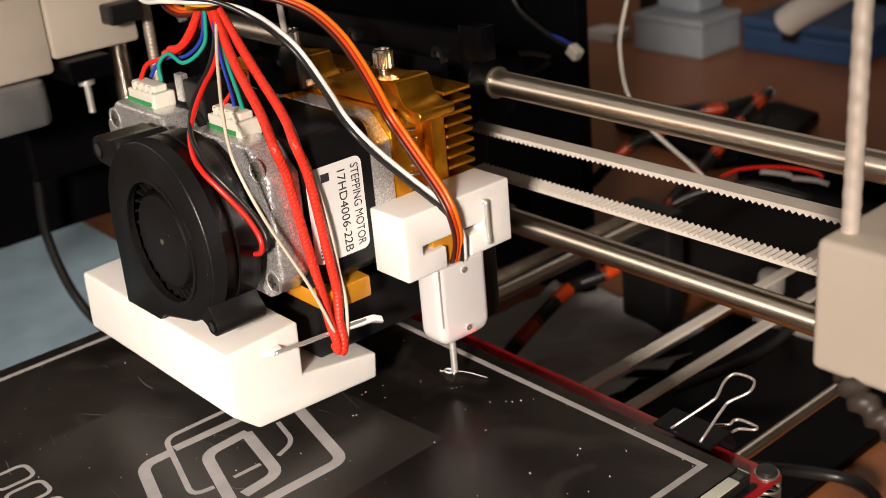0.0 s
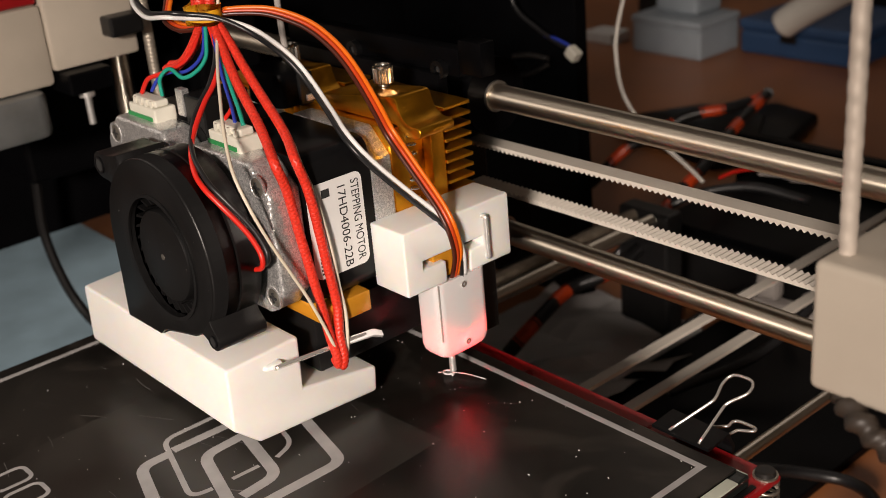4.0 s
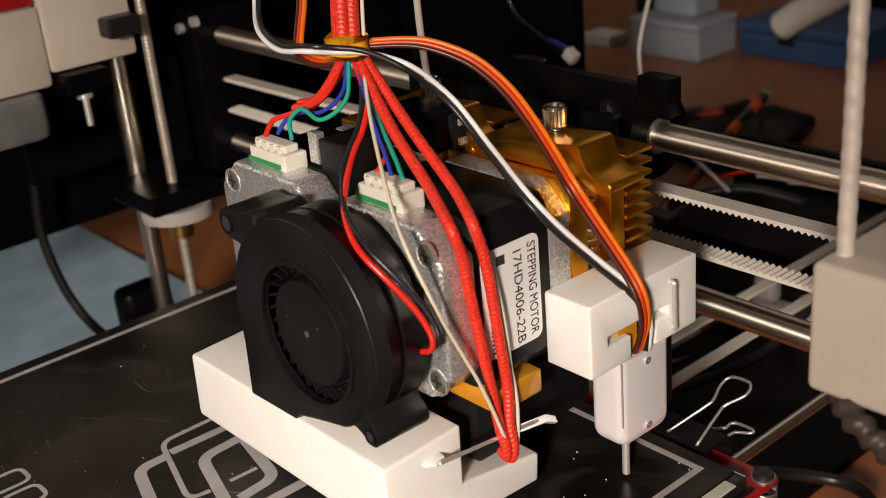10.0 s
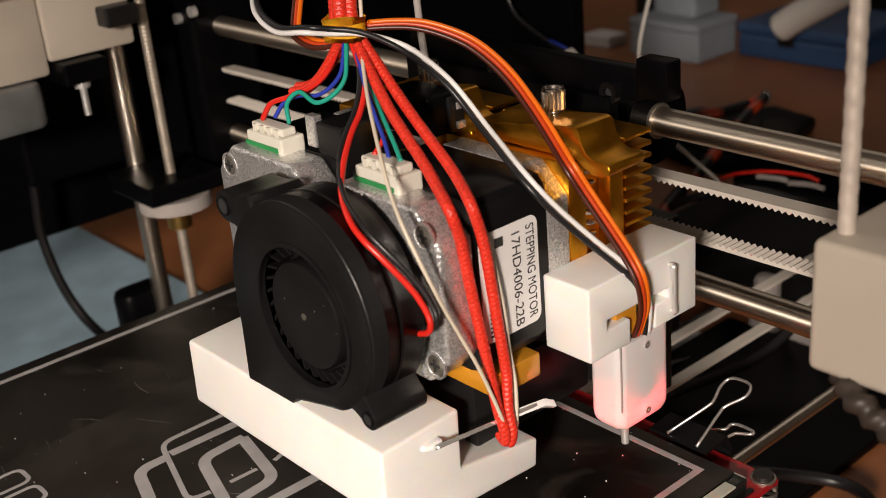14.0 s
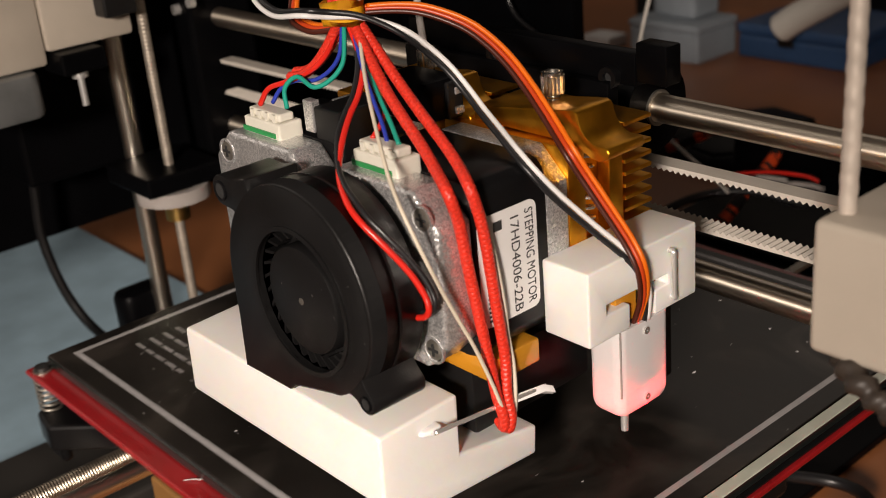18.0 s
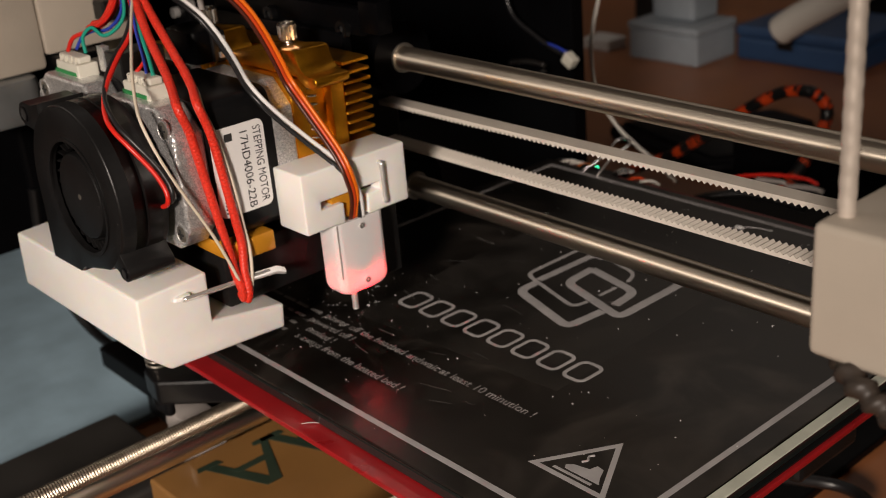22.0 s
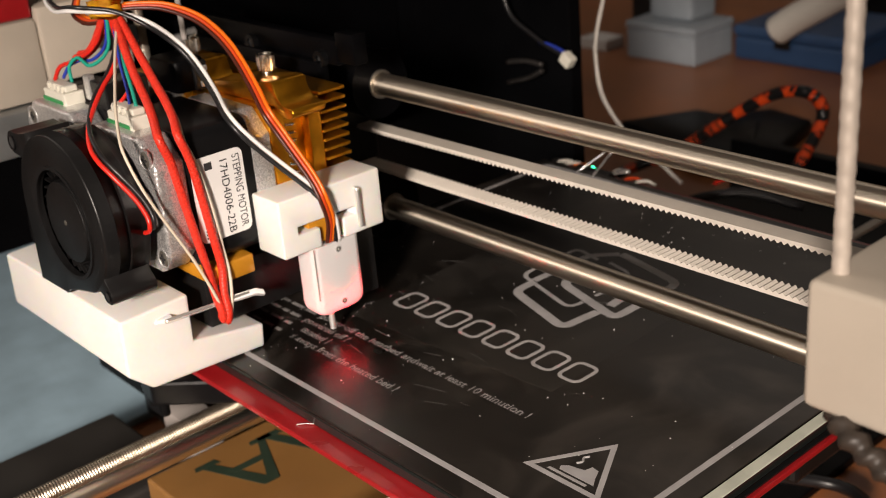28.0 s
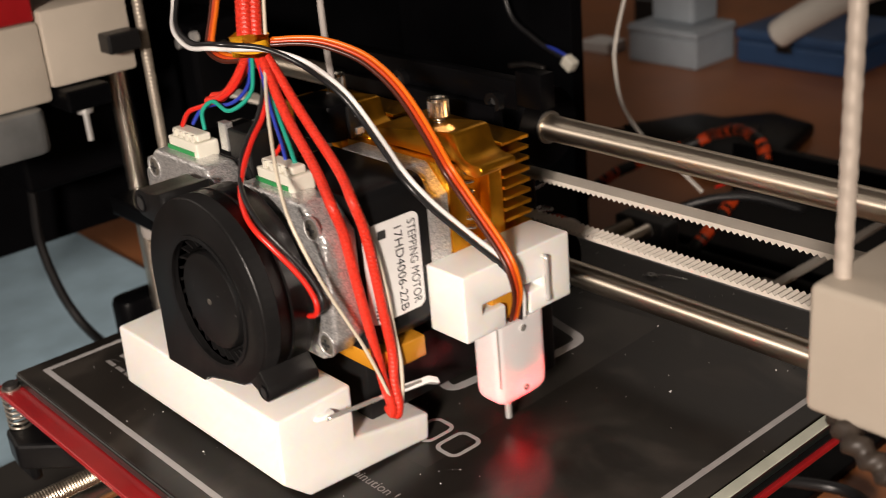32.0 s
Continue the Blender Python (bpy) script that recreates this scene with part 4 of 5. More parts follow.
def probe(head):
    """White probe holder with a translucent touch probe and its steel pin."""
    x0, x1, ya, yb, z0, z1 = 0.0080, 0.0222, -0.0732, -0.0345, 0.1418, 0.1606
    holder = prism([(ya, z0), (-0.0590, z0), (-0.0590, 0.1482), (-0.0670, 0.1482), (-0.0670, 0.1507), (-0.0452, 0.1507), (-0.0452, 0.1482), (-0.0503, 0.1482), (-0.0503, z0), (yb, z0), (yb, z1), (ya, z1)], x0, x1, "x", 0.0006, seg=3)
    h = part("probe_holder", holder, WHITE_PRINT, head, "white printed probe holder", smooth=40)
    part("hook_pin", tube([(x1 - 0.001, -0.0448, 0.1566), (x1 + 0.0012, -0.0448, 0.1568), (x1 + 0.0014, -0.0448, 0.1552), (x1 + 0.0013, -0.0446, 0.1470),
                           (x1 + 0.0011, -0.0442, 0.1444), (x1 - 0.001, -0.0438, 0.1448)], 0.00068, seg=8, per=5), PIN_STEEL, h, "bent bright steel pin")
    part("slot_tape", box((x0 + 0.002, -0.0622, 0.1425), (x1 - 0.0018, -0.0548, 0.1506), 0.0003), KAPTON, h, "amber tape inside the slot")
    # Block in the wire brown stands in for the slot's shaded inside.
    part("slot_shade", box((x0 + 0.002, -0.0500, 0.1483), (x1 - 0.0040, -0.0455, 0.1505), 0.0003), BROWN_WIRE, h, "brown filler standing in for shade inside the slot")
    cx, cy = 0.0170, -0.0540
    out_ = round_rect(cx - 0.0052, cy - 0.0092, cx + 0.0052, cy + 0.0094, 0.0026, 7)

    def scaled(k):
        return [(cx + (p[0] - cx) * k, cy + (p[1] - cy) * k) for p in out_]
    bm = bmesh.new()
    rows = []
    for k, z in ((1, 0.1417), (1, 0.1218), (0.985, 0.1204), (0.94, 0.1193), (0.85, 0.1183), (0.68, 0.1175), (0.42, 0.1170), (0.12, 0.1168)):
        rows.append([bm.verts.new((*p, z)) for p in scaled(k)])
    n = len(out_)
    for u, v in zip(rows, rows[1:]):
        for i in range(n):
            bm.faces.new((v[i], v[(i + 1) % n], u[(i + 1) % n], u[i]))
    bm.faces.new(rows[0])
    bmesh.ops.recalc_face_normals(bm, faces=bm.faces[:])
    p = part("touch_probe", bm, SHELL, head, "white translucent touch probe", smooth=40)
    part("seam", box((cx + 0.0046, cy - 0.0086, 0.1240), (cx + 0.0050, cy - 0.0083, 0.1416)), PAPER, p)
    for z in (0.1392, 0.1212):
        part("probe_screw", ring(circle(cy + 0.0002, z, 0.0009, 14), circle(cy + 0.0002, z, 0.0003, 14), 0.0221, 0.0227, "x"), CHROME, p)
    pin = part("probe_pin", rod((0, 0, 0.1050), (0, 0, 0.1180), 0.0010, 14), PIN_STEEL, p, "steel probe pin", smooth=40)
    pin.location = (cx - 0.0008, cy - 0.0012, 0)
    # Unseen opaque tube, added to hide the red light while it is raised.
    hood = ring(circle(cx, cy, 0.0044, 20), circle(cx, cy, 0.0039, 20), 0.1236, 0.1410)
    prism(circle(cx, cy, 0.0044, 20), 0.1410, 0.1414, bm=hood)
    part("led_hood", hood, BLACK_PLASTIC, p)
    bm = rod((0, 0, 0.1192), (0, 0, 0.1202), 0.0030, 12)
    led = part("probe_led", bm, LED_RED, p, "red indicator light")
    led.location = (cx, cy, 0)
    return pin, led


WIRES = {
    "servo": ((-0.037, -0.0821, 0.2151), (-0.0328, -0.0774, 0.215), (-0.0284, -0.0729, 0.2143), (-0.0236, -0.0691, 0.2124), (-0.0187, -0.0661, 0.2098), (-0.0137, -0.0642, 0.2062), (-0.0088, -0.0632, 0.2021), (-0.0039, -0.0631, 0.1977), (0.0011, -0.0636, 0.1933), (0.006, -0.0644, 0.189), (0.011, -0.0654, 0.1848), (0.0137, -0.0638, 0.1795), (0.0166, -0.0622, 0.1742), (0.0195, -0.0606, 0.1689), (0.0225, -0.0592, 0.1635), (0.0251, -0.0585, 0.1578), (0.0236, -0.056, 0.1496), (0.0207, -0.0554, 0.1414)),
    "servo_up": ((-0.0683, -0.0767, 0.228), (-0.0651, -0.0799, 0.224), (-0.062, -0.083, 0.2201), (-0.059, -0.0863, 0.2163), (-0.0557, -0.0891, 0.2128), (-0.0505, -0.0885, 0.2106), (-0.0453, -0.0865, 0.2108), (-0.0408, -0.0843, 0.2124), (-0.037, -0.0821, 0.2151)),
    "bw": ((-0.0788, -0.0838, 0.2285), (-0.0763, -0.0865, 0.2223), (-0.0643, -0.0941, 0.2184), (-0.0516, -0.0973, 0.2165), (-0.0398, -0.0976, 0.2182), (-0.0362, -0.0926, 0.2177), (-0.0324, -0.0879, 0.2164), (-0.0285, -0.0837, 0.2139), (-0.0247, -0.0801, 0.2106), (-0.0228, -0.0756, 0.2059), (-0.0199, -0.0723, 0.2011), (-0.0159, -0.0709, 0.1963), (-0.0105, -0.0711, 0.192), (-0.0029, -0.0732, 0.1889), (0.0049, -0.0758, 0.1862), (0.0096, -0.0752, 0.1822), (0.0121, -0.072, 0.1771), (0.0147, -0.0684, 0.1722), (0.0176, -0.0648, 0.1674), (0.0207, -0.0612, 0.1627), (0.0237, -0.0579, 0.1576), (0.0235, -0.0546, 0.1497), (0.0215, -0.0528, 0.141)),
    "main": ((-0.0456, -0.0803, 0.2331), (-0.0439, -0.0824, 0.227), (-0.0421, -0.0843, 0.2209), (-0.0402, -0.0861, 0.2148)),
    "fanw": ((-0.0372, -0.084, 0.2127), (-0.0342, -0.0859, 0.209), (-0.0313, -0.088, 0.2053), (-0.0288, -0.0909, 0.2018), (-0.0265, -0.0944, 0.1987), (-0.0245, -0.0985, 0.196), (-0.0219, -0.1025, 0.1932), (-0.0188, -0.1063, 0.1905), (-0.0152, -0.1098, 0.1879), (-0.0108, -0.1126, 0.1855), (-0.0059, -0.1146, 0.1833), (-0.0021, -0.1148, 0.1808), (0.0008, -0.1138, 0.1781), (0.0032, -0.1124, 0.1751), (0.0052, -0.1108, 0.1719), (0.0071, -0.1094, 0.1685), (0.0088, -0.1085, 0.1648), (0.0096, -0.1085, 0.1622), (0.0082, -0.1085, 0.1599), (0.004, -0.1085, 0.1583)),
    "fanb": ((-0.0384, -0.0848, 0.2125), (-0.0354, -0.0867, 0.2088), (-0.0325, -0.0888, 0.2051), (-0.03, -0.0917, 0.2016), (-0.0277, -0.0952, 0.1985), (-0.0257, -0.0993, 0.1958), (-0.0231, -0.1033, 0.193), (-0.0195, -0.1066, 0.1906), (-0.0154, -0.1096, 0.1883), (-0.0105, -0.1119, 0.1862), (-0.0051, -0.1134, 0.1843), (-0.0013, -0.1136, 0.1818), (0.0016, -0.1126, 0.1791), (0.004, -0.1112, 0.1761), (0.006, -0.1096, 0.1729), (0.0079, -0.1082, 0.1695), (0.0096, -0.1073, 0.1658), (0.0104, -0.1073, 0.1632), (0.009, -0.1073, 0.1609), (0.0048, -0.1073, 0.1593)),
    "l_braid": ((-0.0402, -0.0874, 0.2131), (-0.0422, -0.0875, 0.2104), (-0.0443, -0.0878, 0.2077), (-0.0465, -0.0882, 0.2051), (-0.0489, -0.0887, 0.2026), (-0.0516, -0.0894, 0.2003), (-0.0547, -0.0902, 0.1986), (-0.0584, -0.0911, 0.1979)),
    "red1": ((-0.0381, -0.085, 0.2128), (-0.0317, -0.0871, 0.208), (-0.0253, -0.0892, 0.2035), (-0.0186, -0.0913, 0.1993), (-0.0115, -0.0933, 0.1956), (-0.0041, -0.0955, 0.1922), (0.0031, -0.0982, 0.1891), (0.0102, -0.1012, 0.1861), (0.0105, -0.0993, 0.1795), (0.0103, -0.098, 0.1725), (0.0102, -0.0969, 0.1655), (0.0102, -0.0957, 0.1582), (0.0102, -0.0945, 0.1508), (0.0102, -0.0933, 0.1431), (0.011, -0.0925, 0.1345), (0.012, -0.0917, 0.1287), (0.0112, -0.0911, 0.1256), (0.0086, -0.0902, 0.1258)),
    "red2": ((-0.0372, -0.084, 0.2127), (-0.0312, -0.0846, 0.2079), (-0.0251, -0.0855, 0.2034), (-0.0186, -0.0866, 0.1991), (-0.0117, -0.088, 0.1953), (-0.0044, -0.0897, 0.1919), (0.003, -0.092, 0.1887), (0.0102, -0.0952, 0.1856), (0.0105, -0.0933, 0.1788), (0.0105, -0.092, 0.1717), (0.0103, -0.091, 0.1645), (0.0102, -0.0901, 0.1571), (0.0102, -0.0892, 0.1495), (0.0102, -0.0884, 0.1418), (0.0113, -0.0896, 0.134), (0.0124, -0.0898, 0.1285), (0.0116, -0.09, 0.125), (0.009, -0.0892, 0.1252)),
    "white1": ((-0.037, -0.0842, 0.2121), (-0.0295, -0.0897, 0.207), (-0.022, -0.0949, 0.2022), (-0.0142, -0.0998, 0.1978), (-0.0065, -0.1045, 0.1938), (-0.0001, -0.108, 0.1894), (0.0065, -0.111, 0.1854), (0.01, -0.111, 0.1799), (0.0119, -0.1095, 0.1735), (0.0119, -0.1062, 0.1657), (0.0119, -0.1024, 0.1576), (0.0119, -0.0985, 0.1492), (0.0119, -0.095, 0.1403), (0.0122, -0.0928, 0.1335), (0.0122, -0.0912, 0.1284)),
    "white2": ((-0.0362, -0.0836, 0.2114), (-0.03, -0.084, 0.2068), (-0.0237, -0.0845, 0.2024), (-0.0173, -0.0853, 0.1982), (-0.0106, -0.0865, 0.1942), (-0.0036, -0.088, 0.1906), (0.0035, -0.0899, 0.1872), (0.0102, -0.0927, 0.1838), (0.0105, -0.0906, 0.1769), (0.0106, -0.089, 0.1697), (0.0106, -0.0877, 0.1623), (0.0105, -0.0867, 0.1547), (0.0103, -0.086, 0.147), (0.0112, -0.0857, 0.1391), (0.0126, -0.0872, 0.1311), (0.013, -0.0888, 0.1262), (0.0112, -0.0897, 0.124)),
    "l_red": ((-0.0398, -0.087, 0.213), (-0.0424, -0.0877, 0.209), (-0.045, -0.0885, 0.205), (-0.0484, -0.0899, 0.2015), (-0.0527, -0.0917, 0.1991), (-0.0574, -0.0936, 0.1972), (-0.0621, -0.0954, 0.1953), (-0.0649, -0.0967, 0.1911)),
    "l_blue": ((-0.0395, -0.087, 0.2124), (-0.0408, -0.0869, 0.2081), (-0.0424, -0.0872, 0.2039), (-0.0454, -0.0885, 0.2004), (-0.0493, -0.0903, 0.1982), (-0.0542, -0.0919, 0.1978), (-0.0584, -0.0939, 0.1957), (-0.0612, -0.0953, 0.1919)),
    "l_green": ((-0.0392, -0.0867, 0.2124), (-0.0397, -0.0869, 0.2076), (-0.0405, -0.0875, 0.2029), (-0.043, -0.0896, 0.1992), (-0.0469, -0.0921, 0.1973), (-0.0519, -0.0932, 0.1994), (-0.0549, -0.0952, 0.1965), (-0.055, -0.0953, 0.1915)),
    "r_red": ((-0.0386, -0.086, 0.2123), (-0.0354, -0.0871, 0.2088), (-0.0322, -0.0883, 0.2055), (-0.029, -0.0893, 0.2021), (-0.0255, -0.0899, 0.199), (-0.022, -0.0905, 0.196), (-0.0205, -0.0932, 0.1932), (-0.0197, -0.0966, 0.1909)),
    "r_blue": ((-0.0381, -0.0854, 0.2122), (-0.0343, -0.0873, 0.2084), (-0.0306, -0.0892, 0.2046), (-0.0268, -0.091, 0.201), (-0.0229, -0.0925, 0.1974), (-0.019, -0.094, 0.194), (-0.0153, -0.0958, 0.1905)),
    "r_green": ((-0.0377, -0.085, 0.2122), (-0.0333, -0.087, 0.2083), (-0.0289, -0.089, 0.2046), (-0.0245, -0.0909, 0.201), (-0.02, -0.0925, 0.1975), (-0.0155, -0.0941, 0.1942), (-0.0111, -0.0959, 0.1908)),
    "tube": ((-0.0504, -0.0552, 0.2213), (-0.0488, -0.0563, 0.2137), (-0.0471, -0.0573, 0.206), (-0.0452, -0.0581, 0.1984)),
}


def cables(head):
    def cable(name, key, material, r, dx=0.0, dy=0.0, dz=0.0, label="", ripple=0.0):
        part(name, tube(shifted(WIRES[key], dx, dy, dz), r, seg=24 if ripple else 8, ripple=ripple, period=0.0012, per=52 if ripple else 8, braid=4 if ripple else 0), material, head, label)
    for i, (m, w) in enumerate(((BROWN_WIRE, "brown strand of the flat probe cable"), (RUST_WIRE, "red strand of the flat probe cable"), (ORANGE_WIRE, "orange strand of the flat probe cable"))):
        k = (i - 1) * 0.00115
        for key in ("servo_up", "servo"):
            cable("probe_cable", key, m, 0.00066, k * 0.29, k * 0.76, k * 0.59, w)
    # the black strand lies above the white one up to the tape band and below it after that
    for m, k, r, w in ((BLACK_WIRE, 1, 0.00072, "black strand of the probe cable"), (SIGNAL_WHITE, -1, 0.00066, "white strand of the probe cable")):
        run = []
        for i, p in enumerate(WIRES["bw"]):
            a = math.pi * min(1, max(0, (i - 4.0) / 4.5))
            up = Vector((0.0002, 0.0005, 0.0005)) * math.cos(a) + Vector((0.0005, -0.0005, 0.0003)) * math.sin(a)
            low = 0.0016 * max(0, 1 - abs(i - 5) / 3.5)
            run.append(Vector(p) + up * k - Vector((0, 0, low)))
        part("signal_cable", tube(run, r, seg=8), m, head, w)
    for i in range(4):
        a = 2 * math.pi * i / 4 + 0.5
        cable("sleeved_cable", "main", RED_BRAID, 0.0017, 0.0018 * math.cos(a), 0.0018 * math.sin(a), 0, "red braided cable sleeve", ripple=0.00009)
    cable("sleeved_cable", "main", SENSOR_WIRE, 0.0005, 0.0030, 0.0030, 0, "thin white sensor wire")
    cable("heater_cable", "red1", RED_BRAID, 0.00125, label="red braided heater cable", ripple=0.00009)
    cable("heater_cable", "red2", RED_BRAID, 0.00125, label="red braided heater cable", ripple=0.00009)
    cable("sensor_cable", "white1", SENSOR_WIRE, 0.00048, label="thin white sensor wire")
    cable("sensor_cable", "white2", SENSOR_WIRE, 0.00052, -0.0006, -0.0006, 0, label="thin white sensor wire")
    cable("fan_cable", "fanw", RED_WIRE, 0.00075, label="red fan wire")
    cable("fan_cable", "fanb", BLACK_WIRE, 0.0007, label="black fan wire")
    cable("motor_cable", "l_red", RED_WIRE, 0.0007, label="red motor wire")
    cable("motor_cable", "l_braid", RED_BRAID, 0.0012, label="red motor wire sleeve", ripple=0.00009)
    cable("motor_cable", "l_braid", RED_BRAID, 0.0012, 0.0006, 0.0014, 0.0010, "red motor wire sleeve", ripple=0.00009)
    cable("motor_cable", "l_blue", BLUE_WIRE, 0.00055, label="blue motor wire")
    cable("motor_cable", "l_green", TEAL_WIRE, 0.0006, label="green motor wire")
    cable("motor_cable", "r_red", RED_WIRE, 0.0006, label="red motor wire")
    cable("motor_cable", "r_blue", BLUE_WIRE, 0.00055, label="blue motor wire")
    cable("motor_cable", "r_green", TEAL_WIRE, 0.0006, label="green motor wire")
    cable("motor_cable", "r_blue", BLACK_WIRE, 0.0005, -0.0012, 0.0008, 0, "black motor wire")
    cable("feed_tube", "tube", PAPER, 0.0010, label="white filament strand")
    t = Vector(WIRES["main"][-1])
    wrap = [t + Vector(((0.0046 + 0.0005 * math.sin(3 * a)) * math.cos(a), (0.0046 + 0.0005 * math.sin(3 * a)) * math.sin(a), 0)) for a in [2 * math.pi * i / 36 for i in range(36)]]
    bm = bmesh.new()
    rows = [[bm.verts.new(p + Vector((k * (p.x - t.x), k * (p.y - t.y), h + 0.0005 * math.sin(2 * i * 0.1745 + h * 900)))) for i, p in enumerate(wrap)] for h, k in ((-0.0026, 0.02), (-0.0010, 0.10), (0.0012, 0.04), (0.0033, 0.10))]
    for u, v in zip(rows, rows[1:]):
        for i in range(36):
            bm.faces.new((u[i], u[(i + 1) % 36], v[(i + 1) % 36], v[i]))
    bmesh.ops.solidify(bm, geom=bm.faces[:], thickness=0.0003)
    part("tape_band", bm, YELLOW_TIE, head, "yellow tape band", smooth=60)
    part("terminal_block", box((-0.0469, -0.0932, 0.1800), (-0.0365, -0.0780, 0.1928), 0.0005), BLACK_PLASTIC, head, "black terminal block")
    part("feeder_housing", prism(round_rect(-0.0480, -0.0720, -0.0300, -0.0600, 0.003), 0.1850, 0.1955, bevel=0.0012), BLACK_ACRYLIC, head, "black feeder housing", smooth=40)
    part("sensor_block", box((-0.0330, -0.0655, 0.1850), (-0.0290, -0.0605, 0.1945), 0.0005), BLACK_PLASTIC, head, "small black block")
    part("spacer", box((-0.0288, -0.0636, 0.1912), (-0.0282, -0.0610, 0.1930), 0.0002), CAST_ALU, head, "bright metal spacer")
    part("spacer", box((-0.0300, -0.0636, 0.1862), (-0.0282, -0.0610, 0.1880), 0.0002), CAST_ALU, head, "bright metal spacer")
    part("spacer", box((-0.0508, -0.0935, 0.1860), (-0.0470, -0.0910, 0.1940), 0.0003), CAST_ALU, head, "bright metal spacer")


HEAD = thing("print_head", (-0.03, -0.06, 0.105), "print head with two stepper motors, blower, probe and red wiring", "print head")
stepper(HEAD, -0.0578, "black stepper motor")
motor_label(stepper(HEAD, -0.0128, "black stepper motor with a white label"))
blower(HEAD)
fan_duct(HEAD)
hot_end(HEAD)
carriage(HEAD)
PIN, LED = probe(HEAD)
cables(HEAD)


# ---- things on the desk ----
def clutter():
    solid("blue_board", box((-0.62, -0.30, 0.0), (-0.205, 0.03, 0.004), 0.001), BLUE_MAT, (-0.43, -0.12, 0.002), "pale blue board lying on the desk", "board")
    b = thing("taped_carton", (-0.06, -0.05, 0), "flat carton closed with brown printed parcel tape", "carton")
    part("carton_body", box((-0.1060, -0.1012, 0.0), (0.0055, 0.0039, 0.038), 0.001), TAPE, b)
    for yc in (-0.0700, -0.0425):
        bm = prism([(-0.0957, yc - 0.0175), (-0.0957, yc - 0.0120), (-0.0681, yc + 0.0025), (-0.0681, yc - 0.0045)], 0.0381, 0.0383)
        prism([(-0.0957, yc + 0.0165), (-0.0957, yc + 0.0125), (-0.0681, yc - 0.0025), (-0.0681, yc + 0.0035)], 0.03815, 0.03835, bm=bm)
        prism([(-0.0872, yc - 0.0096), (-0.0836, yc - 0.0079), (-0.0836, yc + 0.0079), (-0.0872, yc + 0.0096)], 0.0382, 0.0384, bm=bm)
        for y in (yc - 0.0150, yc + 0.0148):
            prism([(-0.0985, y - 0.0052), (-0.0957, y - 0.0062), (-0.0950, y + 0.0062), (-0.0985, y + 0.0052)], 0.03822, 0.03842, bm=bm)
        mid = Vector((-0.0800, yc, 0.0))
        bmesh.ops.transform(bm, matrix=Matrix.Translation(mid) @ Matrix.Diagonal((0.92, 0.80, 1.0, 1.0)) @ Matrix.Translation(-mid), verts=bm.verts)
        part("printed_mark", bm, TAPE_PRINT, b, "dark green mark printed on the tape")
    solid("pale_bracket", box((-0.130, -0.080, 0.0), (-0.108, -0.066, 0.049), 0.002), PAPER, (-0.119, -0.073, 0.0), "pale plastic bracket beside the lying rods", "bracket", smooth=40)
    # loose stuff under the bed
    p = thing("paper_sheet", (-0.09, 0.11, 0.0), "crumpled pale paper under the printer bed", "paper")
    rng = random.Random(3)
    bm = bmesh.new()
    grid = [[bm.verts.new((-0.150 + 0.10 * i / 9 + rng.uniform(-0.002, 0.002), 0.055 + 0.11 * j / 9, 0.001 + rng.uniform(0, 0.006))) for j in range(10)] for i in range(10)]
    for i in range(9):
        for j in range(9):
            bm.faces.new((grid[i][j], grid[i + 1][j], grid[i + 1][j + 1], grid[i][j + 1]))
    bmesh.ops.solidify(bm, geom=bm.faces[:], thickness=0.0003)
    part("sheet", bm, LABEL, p)
    b = thing("plastic_clamp", (-0.03, 0.178, 0.0), "translucent white plastic bracket behind the bed", "bracket")
    part("bracket_foot", box((-0.050, 0.186, 0.0), (-0.012, 0.198, 0.016), 0.003), PAPER, b)
    part("bracket_arm", box((-0.048, 0.187, 0.016), (-0.036, 0.196, 0.030), 0.003), PAPER, b)
    part("bracket_arm", box((-0.024, 0.187, 0.016), (-0.014, 0.196, 0.025), 0.003), PAPER, b)
    w = thing("loose_wires", (-0.08, 0.14, 0.0), "thin red, white and black wires behind the bed", "wires")
    for pts, m in ((((-0.0927, 0.22, 0.0572), (-0.0808, 0.22, 0.0638), (-0.0612, 0.22, 0.0692), (-0.0425, 0.22, 0.0713), (-0.0348, 0.22, 0.0701)), RED_WIRE),
                   (((-0.070, 0.222, 0.0638), (-0.0675, 0.221, 0.0649), (-0.0563, 0.221, 0.0662), (-0.053, 0.222, 0.0655)), PAPER),
                   (((-0.052, 0.222, 0.0645), (-0.0484, 0.221, 0.0656), (-0.0392, 0.221, 0.0668), (-0.033, 0.222, 0.066)), PAPER),
                   (((-0.12, 0.16, 0.02), (-0.10, 0.19, 0.05), (-0.075, 0.215, 0.058), (-0.05, 0.235, 0.05)), BLACK_WIRE),
                   (((-0.06, 0.12, 0.01), (-0.05, 0.15, 0.02), (-0.055, 0.20, 0.015), (-0.02, 0.24, 0.03)), BLACK_WIRE),
                   (((-0.03, 0.10, 0.01), (-0.01, 0.14, 0.02), (0.0, 0.19, 0.04), (0.02, 0.24, 0.03)), BLACK_WIRE),
                   (((0.03, 0.06, 0.02), (0.06, 0.09, 0.012), (0.085, 0.07, 0.02), (0.10, 0.02, 0.04)), BLACK_WIRE)):
        part("wire", tube(pts, 0.0009 if m is RED_WIRE else 0.0013 if m is PAPER else 0.0024, seg=8, per=8), m, w)
    e = thing("control_board", (-0.06, 0.245, 0.0), "black electronics case behind the bed with a green light", "electronics")
